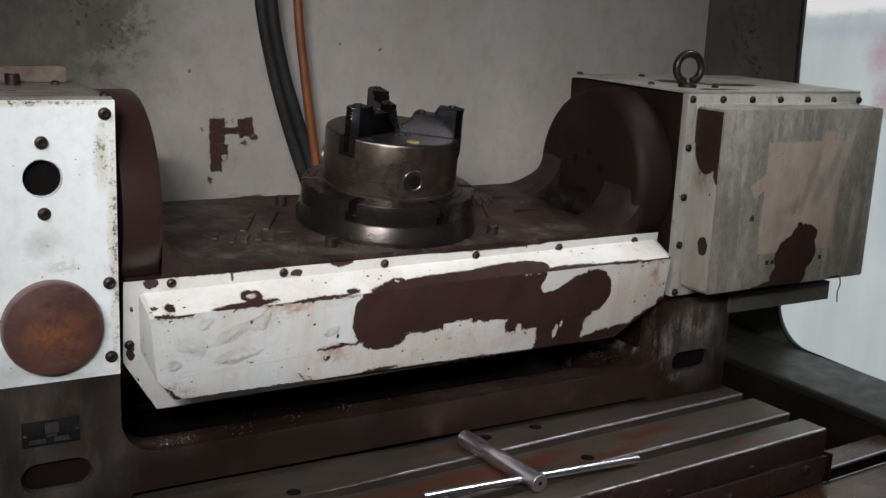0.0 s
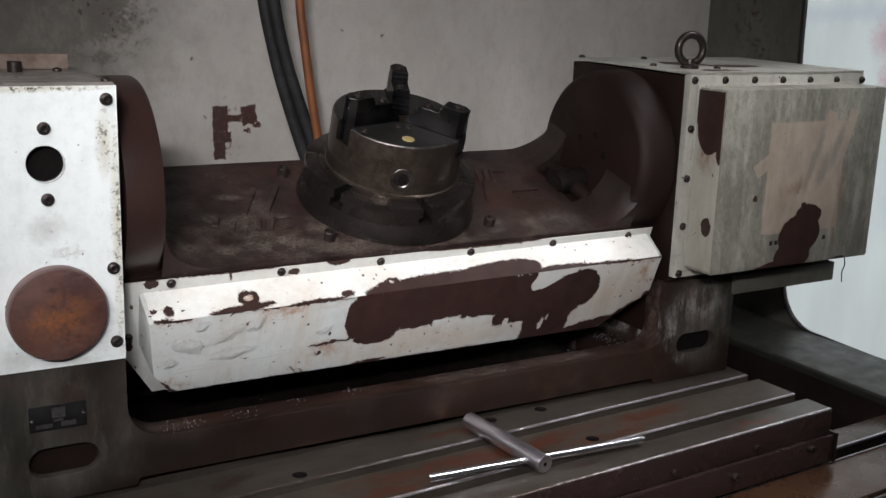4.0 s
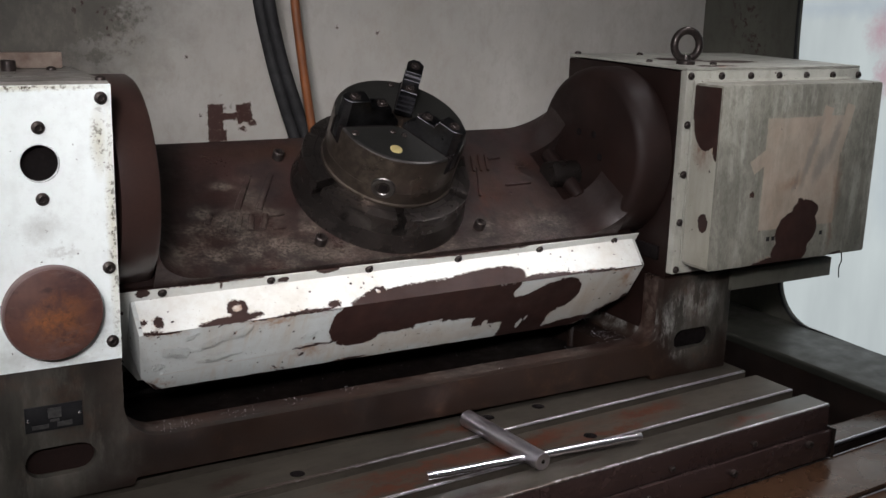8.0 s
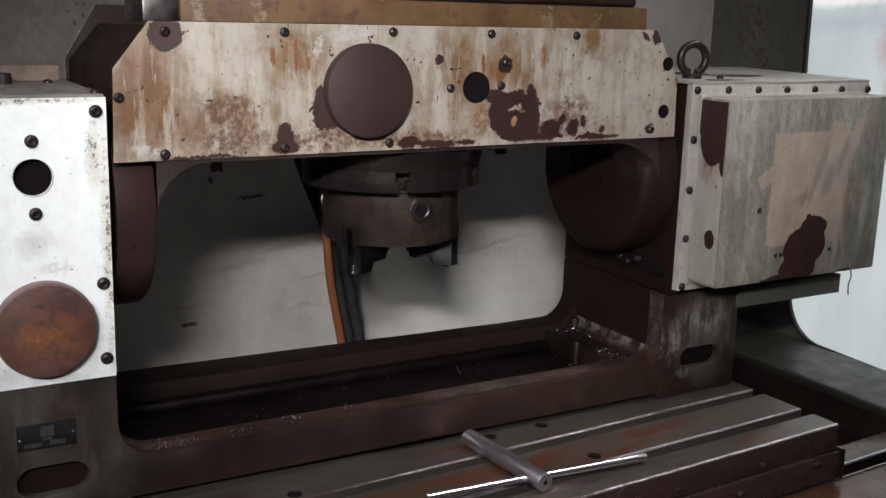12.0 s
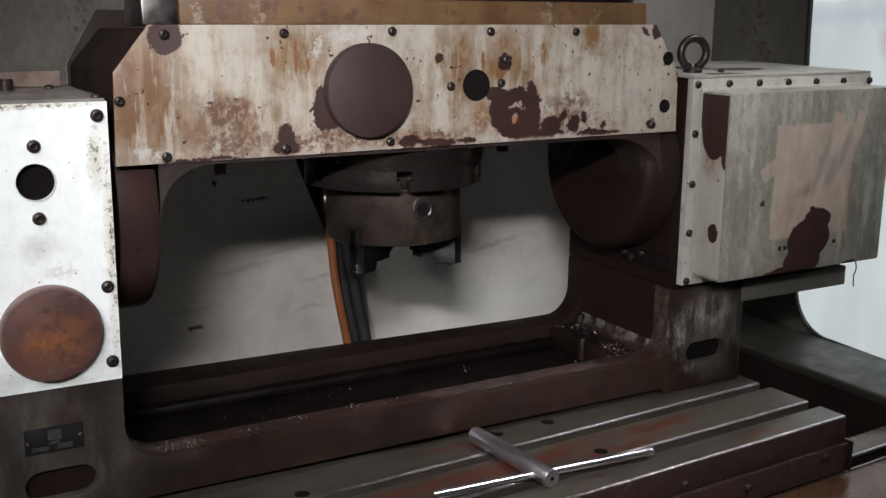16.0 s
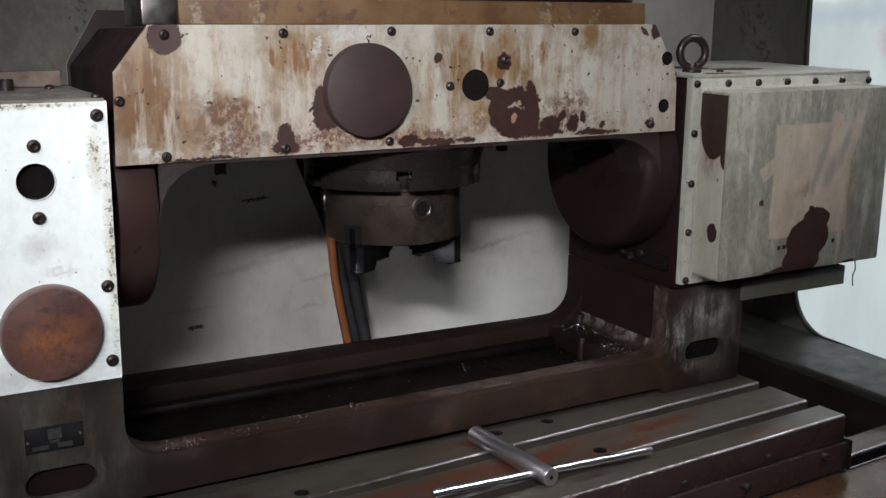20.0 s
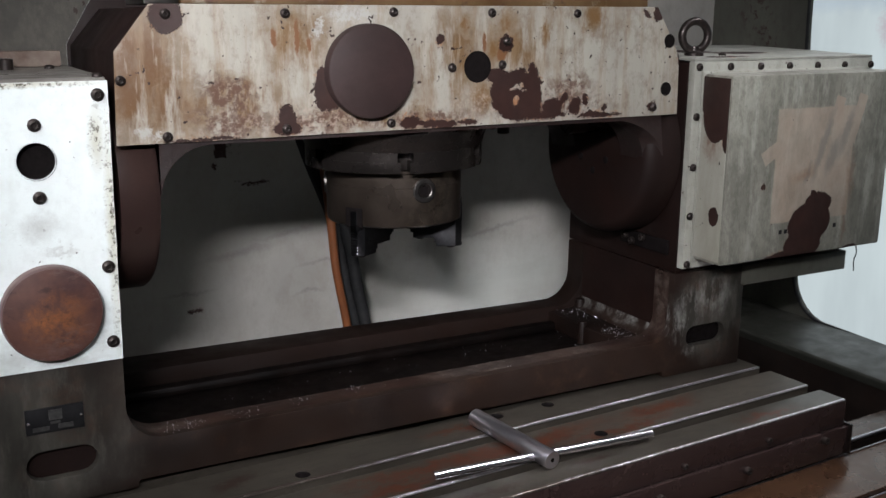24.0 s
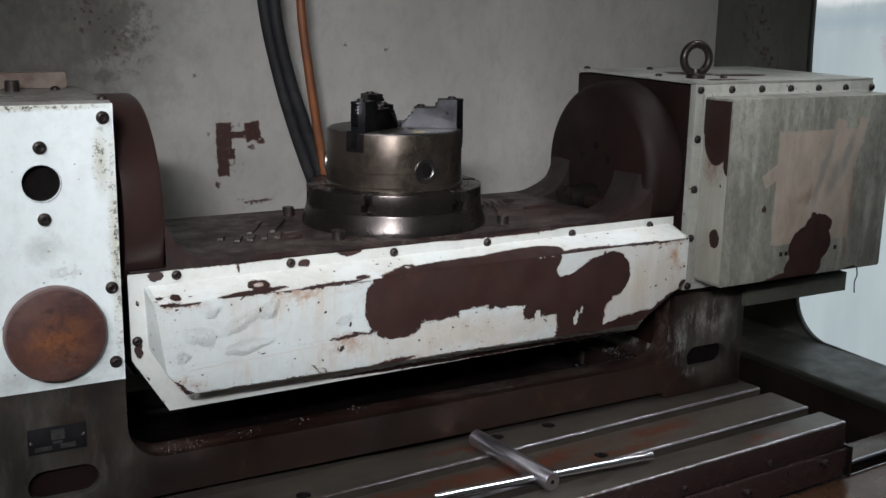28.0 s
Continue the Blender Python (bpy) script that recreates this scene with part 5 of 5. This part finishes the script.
part("round_cover", lathe([(0, 0), (0.0705, 0), (0.0705, 0.016), (0.0695, 0.0185), (0.067, 0.02), (0, 0.0203)], 64, turned("+y", -0.1265, 0.1737, -0.165)), DISC_BROWN, rear, "brown round cover")
# flat disc that gives the hole its shade by colour
part("sight_hole", lathe([(0.0, 0.0004), (0.0225, 0.0008), (0.0248, 0.0006), (0.0252, 0)], 40, turned("+y", 0.068, 0.1738, -0.1675), closed=False), RECESS_SHADE, rear, "dark round hole, its shade in the colour")
screws(rear, BUTTON_S, "+y", [(x, 0.1735, z) for x, z in ((-0.428, -0.2485), (-0.2556, -0.2499), (-0.0815, -0.2525), (0.0941, -0.2519), (0.262, -0.2513), (-0.4334, -0.0815), (-0.493, -0.1603), (0.021, -0.167), (0.115, -0.170), (0.433, -0.089), (-0.087, -0.085), (-0.258, -0.084), (0.123, -0.207))], "button_screw")
# flat black discs carry the shade of the screw recesses
for x, z in ((0.4651, -0.2044), (0.4611, -0.1205)):
    part("countersink", lathe([(0, 0.0003), (0.0118, 0.0003), (0.0122, 0)], 24, turned("+y", x, 0.1735, z), closed=False), RECESS_SHADE, rear, "screw recess, its shade in a black disc")
part("bottom_cover", prism([(0.160, -0.2625), (0.158, -0.300), (0.02, -0.300), (0.02, -0.2625)], "x", -0.401, 0.424, 0.002), RUST_BOTTOM, cradle, "rusted flat cover below the casting")
part("bottom_gasket", prism([(0.150, -0.3005), (0.149, -0.3035), (0.02, -0.3035), (0.02, -0.3005)], "x", -0.385, 0.402, 0.0006), CAST_DARK, cradle, "dark gasket under the rusted cover")
part("bottom_plate", prism([(0.152, -0.304), (0.150, -0.345), (0.02, -0.345), (0.02, -0.304)], "x", -0.39, 0.404, 0.003), CAST, cradle, "dark brown lower cover plate")
part("end_block", prism([(0.156, -0.2615), (0.154, -0.302), (0.05, -0.302), (0.05, -0.2615)], "x", -0.452, -0.4025, 0.003), RIM_STEEL, cradle, "bare grey steel block beside the cover")
# four cap screws round the platter
screws(cradle, SCREW_L, "+z", [(-0.1553, 0.114, ZF), (-0.1553, -0.1102, ZF), (0.1563, -0.1102, ZF), (0.1563, 0.114, ZF)])
screws(cradle, SCREW_S, "+z", [(0.115, 0.145, ZF)])


def cast_mark(strokes, w=0.010, h=0.0050):
    for x0, y0, x1, y1 in strokes:
        d = Vector((x1 - x0, y1 - y0, 0))
        m = Matrix.Translation(((x0 + x1) / 2, (y0 + y1) / 2, ZF + h / 2 - 0.0005)) @ pose(0, 0, 0, 0, 0, math.degrees(math.atan2(d.y, d.x)))
        add = bmesh.new()
        bmesh.ops.create_cube(add, size=1, matrix=m @ Matrix.Diagonal((d.length, w, h, 1)))
        bevel(add, add.edges, 0.0020)
        part("mark_stroke", add, CAST_FLOOR, cradle, "raised slanted stroke of a cast mark")


cast_mark([(-0.272, -0.017, -0.224, 0.070), (-0.233, -0.018, -0.183, 0.070), (-0.330, -0.045, -0.318, -0.02), (-0.31, -0.068, -0.292, -0.03), (-0.288, -0.068, -0.27, -0.03), (-0.264, -0.066, -0.25, -0.03), (-0.242, -0.066, -0.226, -0.03), (-0.225, -0.066, -0.20, -0.064), (-0.222, -0.034, -0.194, -0.032)])
cast_mark([(0.190 + 0.016 * i, 0.04, 0.206 + 0.016 * i, 0.085) for i in range(5)] + [(0.20, -0.03, 0.235, 0.05), (0.27, -0.005, 0.33, -0.003), (0.27, 0.075, 0.30, 0.077)], 0.006)

# ---------- platter and chuck, turning on the cradle ----------
PLAT = (0.001, 0.004, ZF)
RP, RT, RC = 0.161, 0.153, 0.1175
HP1, HP2, ZT = 0.033, 0.068, 0.1635


def slotted_disc(r, h0, h1, n, width, depth_r, seg=96):
    """A disc with n radial T-slots cut in from the rim."""
    bm = bmesh.new()
    ringpts = []
    for i in range(n):
        a0 = 2 * math.pi * i / n
        half = math.asin(width / 2 / r)
        k = seg // n
        for j in range(k + 1):
            a = a0 + half + (2 * math.pi / n - 2 * half) * j / k
            ringpts.append((r * math.cos(a), r * math.sin(a)))
        a1 = a0 + 2 * math.pi / n
        ca, sa = math.cos(a1), math.sin(a1)
        for s in (-1, 1):
            ringpts.append((depth_r * ca - s * width / 2 * sa, depth_r * sa + s * width / 2 * ca))
    lo = [bm.verts.new((x, y, h0)) for x, y in ringpts]
    hi = [bm.verts.new((x, y, h1)) for x, y in ringpts]
    bm.faces.new(lo[::-1])
    bm.faces.new(hi)
    m = len(lo)
    for i in range(m):
        bm.faces.new((lo[i], lo[(i + 1) % m], hi[(i + 1) % m], hi[i]))
    return bm


platter = part("platter", lathe([(0, 0), (RP, 0), (RP, 0.006), (RP - 0.001, 0.009), (RT + 0.001, HP1 - 0.002), (RT, HP1), (RT, HP1 + 0.001), (0, HP1 + 0.001)], 96), STEEL_DARK, cradle, "oily dark steel platter carrying a three-jaw chuck", Matrix.Translation(PLAT))
part("lower_ring", slotted_disc(RT, HP1 + 0.0012, HP1 + 0.0165, 6, 0.026, 0.114), STEEL_DARK, platter, "lower disc with the wide feet of the T-slots", pose(0, 0, 0, 0, 0, 48))
ringm = slotted_disc(RT, HP1 + 0.0166, HP2, 6, 0.0145, 0.112)
bmesh.ops.recalc_face_normals(ringm, faces=ringm.faces)
bevel(ringm, [e for e in ringm.edges if e.calc_face_angle(0) > radians(50) and min(v.co.z for v in e.verts) > HP2 - 0.001], 0.0035)
part("slotted_ring", ringm, STEEL_DARK, platter, "upper disc with T-slots", pose(0, 0, 0, 0, 0, 48))
part("slot_floor", lathe([(0, 0), (0.118, 0), (0.118, 0.006), (0, 0.006)], 64, Matrix.Translation((0, 0, HP1 + 0.0014))), STEEL_DARK, platter)
chuck = part("chuck_body", lathe([(0, HP2), (RC + 0.003, HP2), (RC + 0.003, HP2 + 0.004), (RC, HP2 + 0.006), (RC, 0.0963), (RC - 0.0008, 0.0967), (RC - 0.0008, 0.0975), (RC, 0.0979), (RC, ZT - 0.005), (RC - 0.0015, ZT - 0.0015), (RC - 0.005, ZT), (0.026, ZT), (0.024, ZT - 0.002), (0.024, ZT - 0.03), (0, ZT - 0.03)], 96), CHUCK_STEEL, platter, "stained round three-jaw chuck body")
A0 = -88.0
# brighter ring that puts the chuck edge's highlight into the colour
part("rim_glint", lathe([(RC - 0.0052, ZT + 0.0002), (RC - 0.0042, ZT + 0.0003), (RC - 0.0014, ZT - 0.0012), (RC - 0.0006, ZT - 0.003)], 96, closed=False), RIM_STEEL, chuck, "thin bright edge")


def polar(r, deg, z):
    return (r * math.cos(radians(deg)), r * math.sin(radians(deg)), z)


part("chuck_face", lathe([(0.0262, ZT - 0.0005), (0.0262, ZT + 0.0004), (0.1125, ZT + 0.0004), (0.1127, ZT - 0.0004)], 96, closed=False), FACE_STEEL, chuck, "dark smooth ground face")
part("ring_groove", lathe([(0.1305, HP2 + 0.0003), (0.1315, HP2 + 0.0003)], 96, closed=False), RECESS_SHADE, platter, "fine turned groove")
part("brass_plug", lathe(disc(0.0105, 0.0012, 0.0005), 24, Matrix.Translation(polar(0.0885, A0, ZT))), BRASS, platter, "round brass plug")
for k in range(3):
    a = -90 + 120 * k
    mm = Matrix.Translation(polar(RC, a, 0.102)) @ pose(0, 0, 0, 0, 0, a) @ pose(0, 0, 0, 0, 90, 0)
    boss = part("key_socket", lathe([(0.0205, -0.004), (0.0205, 0.0012), (0.0192, 0.0026), (0.0135, 0.0026), (0.0118, 0.0012), (0.0112, -0.001)], 32, closed=False), RIM_STEEL, platter, "round pinion boss with a square key hole", mm)
    # flat disc, the key hole's shade put into its colour
    part("key_hole", lathe([(0.0116, 0.0009), (0.0, 0.0006)], 24, closed=False), RECESS_SHADE, boss, "key hole, its shade in a black disc")
    part("drive_rim", plate(arc(0, 0, 0.0118, 0, 345, 23), [arc(0, 0, 0.0096, 45, 315, 3)], "z", 0.0008, 0.0015), STEEL_DARK, boss)

# jaw: tall block with a stepped inner end, a serrated foot, a pointed outer end and two screws in counterbores
JAW_R = [(0.014, 0.0), (0.014, 0.008), (0.019, 0.008), (0.019, 0.014), (0.024, 0.014), (0.024, 0.020), (0.029, 0.020), (0.029, 0.026), (0.034, 0.026), (0.034, 0.036), (0.071, 0.036), (0.071, 0.044), (0.075, 0.044), (0.075, 0.0505), (0.1195, 0.0505)] + [(0.1195 - 0.0022 * (k % 2), 0.046 - 0.0048 * k / 2) for k in range(16)] + [(0.1195, 0.006), (0.1195, -0.026), (0.108, -0.028), (0.108, 0.0)]
jaw_bm = prism(JAW_R, "y", -0.0148, 0.0148, 0.0)
for s in (-1, 1):
    got = bmesh.ops.bisect_plane(jaw_bm, geom=list(jaw_bm.verts) + list(jaw_bm.edges) + list(jaw_bm.faces), plane_co=(0.1195, 0.0058 * s, 0), plane_no=(0.62, 0.78 * s, 0), clear_outer=True)
    bmesh.ops.holes_fill(jaw_bm, edges=[g for g in got["geom_cut"] if isinstance(g, bmesh.types.BMEdge)])
bmesh.ops.recalc_face_normals(jaw_bm, faces=jaw_bm.faces)
bevel(jaw_bm, [g for g in jaw_bm.edges if g.calc_face_angle(0) > radians(40) and min(v.co.z for v in g.verts) > 0.03], 0.0010, 1)
jaw_me = finish("jaw", jaw_bm, JAW_STEEL)
bore_me = finish("counterbore", lathe([(0.0102, 0.0), (0.0102, 0.0006), (0.0088, 0.0007), (0.0082, 0.0002), (0, 0.0002)], 24, closed=False), BOLT_STEEL)
for k in range(3):
    a = -30 + 120 * k
    mm = Matrix.Translation((0, 0, ZT)) @ pose(0, 0, 0, 0, 0, a)
    jaw = part("jaw", jaw_me, None, platter, "blackened stepped steel jaw", mm)
    # guide and slot end are dark sheets with the shade in their colour
    part("jaw_guide", box(0.018, RC - 0.001, -0.0165, 0.0165, -0.001, 0.0012, 0.0003), RECESS_SHADE, platter, "", mm)
    part("jaw_slot", box(RC - 0.006, RC + 0.0007, -0.0168, 0.0168, -0.032, -0.002, 0.0003), RECESS_SHADE, platter, "end of the jaw's slot, its shade in the colour", mm)
    for r, h in ((0.046, 0.036), (0.099, 0.0505)):
        part("counterbore", bore_me, None, jaw, "", Matrix.Translation((r, 0, h)))
        part("jaw_screw", SCREW_M, None, jaw, "", Matrix.Translation((r, 0, h - 0.004)))
    part("face_screw", SCREW_M, None, platter, "", Matrix.Translation(polar(0.103, a + 18, ZT - 0.0055)))
    part("face_screw", SCREW_S, None, platter, "", Matrix.Translation(polar(0.0435, a + 48, ZT - 0.001)))
    part("face_screw", SCREW_S, None, platter, "", Matrix.Translation(polar(0.0435, a - 46, ZT - 0.001)))

# ---------- chuck wrench ----------
wrench = thing("chuck_wrench", "bright steel T-handle chuck wrench lying on the table", "wrench")
E_, H_ = Vector((0.0566, -0.1988, -0.0025)), Vector((0.0743, -0.4042, -0.0025))
d = (H_ - E_).normalized()
part("shank", lathe([(0, 0), (0.0125, 0), (0.0150, 0.003), (0.0150, (H_ - E_).length - 0.003), (0.0138, (H_ - E_).length), (0, (H_ - E_).length)], 32, Matrix.Translation(E_) @ d.to_track_quat("Z", "Y").to_matrix().to_4x4()), POLISHED, wrench, "thick ground steel shank")
part("handle_bar", tube([(-0.1107, -0.3615, -0.0055), (0.0866, -0.3756, -0.0055), (0.2836, -0.3897, -0.0055)], 0.0066, 20), CHROME, wrench, "slim round cross bar")
part("end_dimple", lathe([(0, 0.0004), (0.003, 0.0004), (0.0036, 0)], 16, Matrix.Translation(H_) @ d.to_track_quat("Z", "Y").to_matrix().to_4x4(), closed=False), RECESS_SHADE, wrench)

# ---------- hoses ----------


def hose(name, label, mat, knots, r):
    t = thing(name, label, "hose", Matrix.Translation(knots[0]))
    part("tube", tube([Vector(p) - Vector(knots[0]) for p in smooth_path(knots, 8)], r, 16), mat, t)
    return t


for dx, dy in ((0.011, 0.0), (-0.011, 0.012)):
    hose("black_hose", "black rubber hose hanging before the wall", RUBBER, [(0.16 + dx, 0.42 + dy, -0.20), (0.130 + dx, 0.42 + dy, -0.014), (0.114 + dx, 0.42 + dy, 0.062), (0.098 + dx, 0.42 + dy, 0.15), (0.075 + dx, 0.42 + dy, 0.24), (0.028 + dx, 0.42 + dy, 0.358), (-0.012 + dx, 0.42 + dy, 0.473), (-0.047 + dx * 0.8, 0.42 + dy, 0.589), (-0.072 + dx * 0.8, 0.42 + dy, 0.723), (-0.085 + dx, 0.42 + dy, 0.95), (-0.09 + dx, 0.42 + dy, 1.85)], 0.0125)
hose("orange_hose", "orange plastic hose hanging beside black ones", ORANGE, [(0.12, 0.40, -0.20), (0.090, 0.40, -0.019), (0.064, 0.40, 0.119), (0.053, 0.40, 0.226), (0.034, 0.40, 0.375), (0.018, 0.40, 0.472), (0.001, 0.40, 0.588), (-0.014, 0.40, 0.724), (-0.022, 0.40, 1.0), (-0.025, 0.40, 1.85)], 0.0092)

# metal chips left on the beam
bm = bmesh.new()
HEAPS = ((-0.425, -0.148, 0.018, 44), (-0.33, -0.135, 0.012, 22), (-0.23, -0.128, 0.010, 16), (-0.13, -0.125, 0.010, 16), (0.05, -0.13, 0.10, 14), (0.455, -0.05, 0.03, 70), (0.49, 0.03, 0.02, 40), (0.44, -0.09, 0.03, 40), (0.47, 0.10, 0.03, 30), (-0.25, 0.02, 0.06, 8), (0.0, 0.05, 0.12, 12), (0.25, 0.06, 0.10, 12))
for hx, hy, sd, count in HEAPS:
    for i in range(count):
        x, y = random.gauss(hx, sd), random.gauss(hy, min(sd, 0.02))
        if not (-0.48 < x < 0.505 and -0.168 < y < 0.115):
            continue
        zz = ZB + 0.0012 if y < -0.113 else (0.0512 if x > 0.434 else 0.0132)
        s = random.uniform(0.0005, 0.0013)
        bmesh.ops.create_cube(bm, size=1, matrix=Matrix.Translation((x, y, zz)) @ pose(0, 0, 0, random.uniform(0, 360), random.uniform(0, 360), random.uniform(0, 360)) @ Matrix.Diagonal((s * 2.4, s, s * 0.4, 1)))
tagged(part("metal_chips", bm, CHIP), "small bright metal chips scattered on the beam", "chips", kind="stuff")

# ---------- what moves ----------
TILT = [(0, 7.1), (1, 10.0), (2, 13.1), (3, 16.2), (4, 19.2), (5, 22.1), (6, 25.0), (7, 27.9), (8, 31.1), (8.4, 32.5), (8.5, 33.6), (8.6, 36.4), (8.7, 40.7), (8.8, 46.3), (9, 58.8), (9.5, 89.2), (10, 119.1), (10.5, 148.5), (10.8, 166.4), (10.9, 172.0), (11, 176.2), (11.1, 178.2), (11.25, 178.8), (14, 178.8), (18, 178.8), (22, 178.8), (24.6, 178.8), (24.7, 177.2), (24.8, 172.6), (24.9, 166.8), (25, 160.9), (25.5, 132.9), (26, 103.6), (26.5, 74.1), (27, 43.5), (27.4, 19.0), (27.5, 12.8), (27.6, 6.8), (27.7, 2.4), (27.8, 0.4), (27.9, 0.0), (28, 0.0)]


def motions():
    walk(cradle, [(t, pose(0, 0, ZA, a)) for t, a in TILT])
    walk(platter, [(t, Matrix.Translation(PLAT) @ pose(0, 0, 0, 0, 0, -a)) for t, a in TILT])


motions()
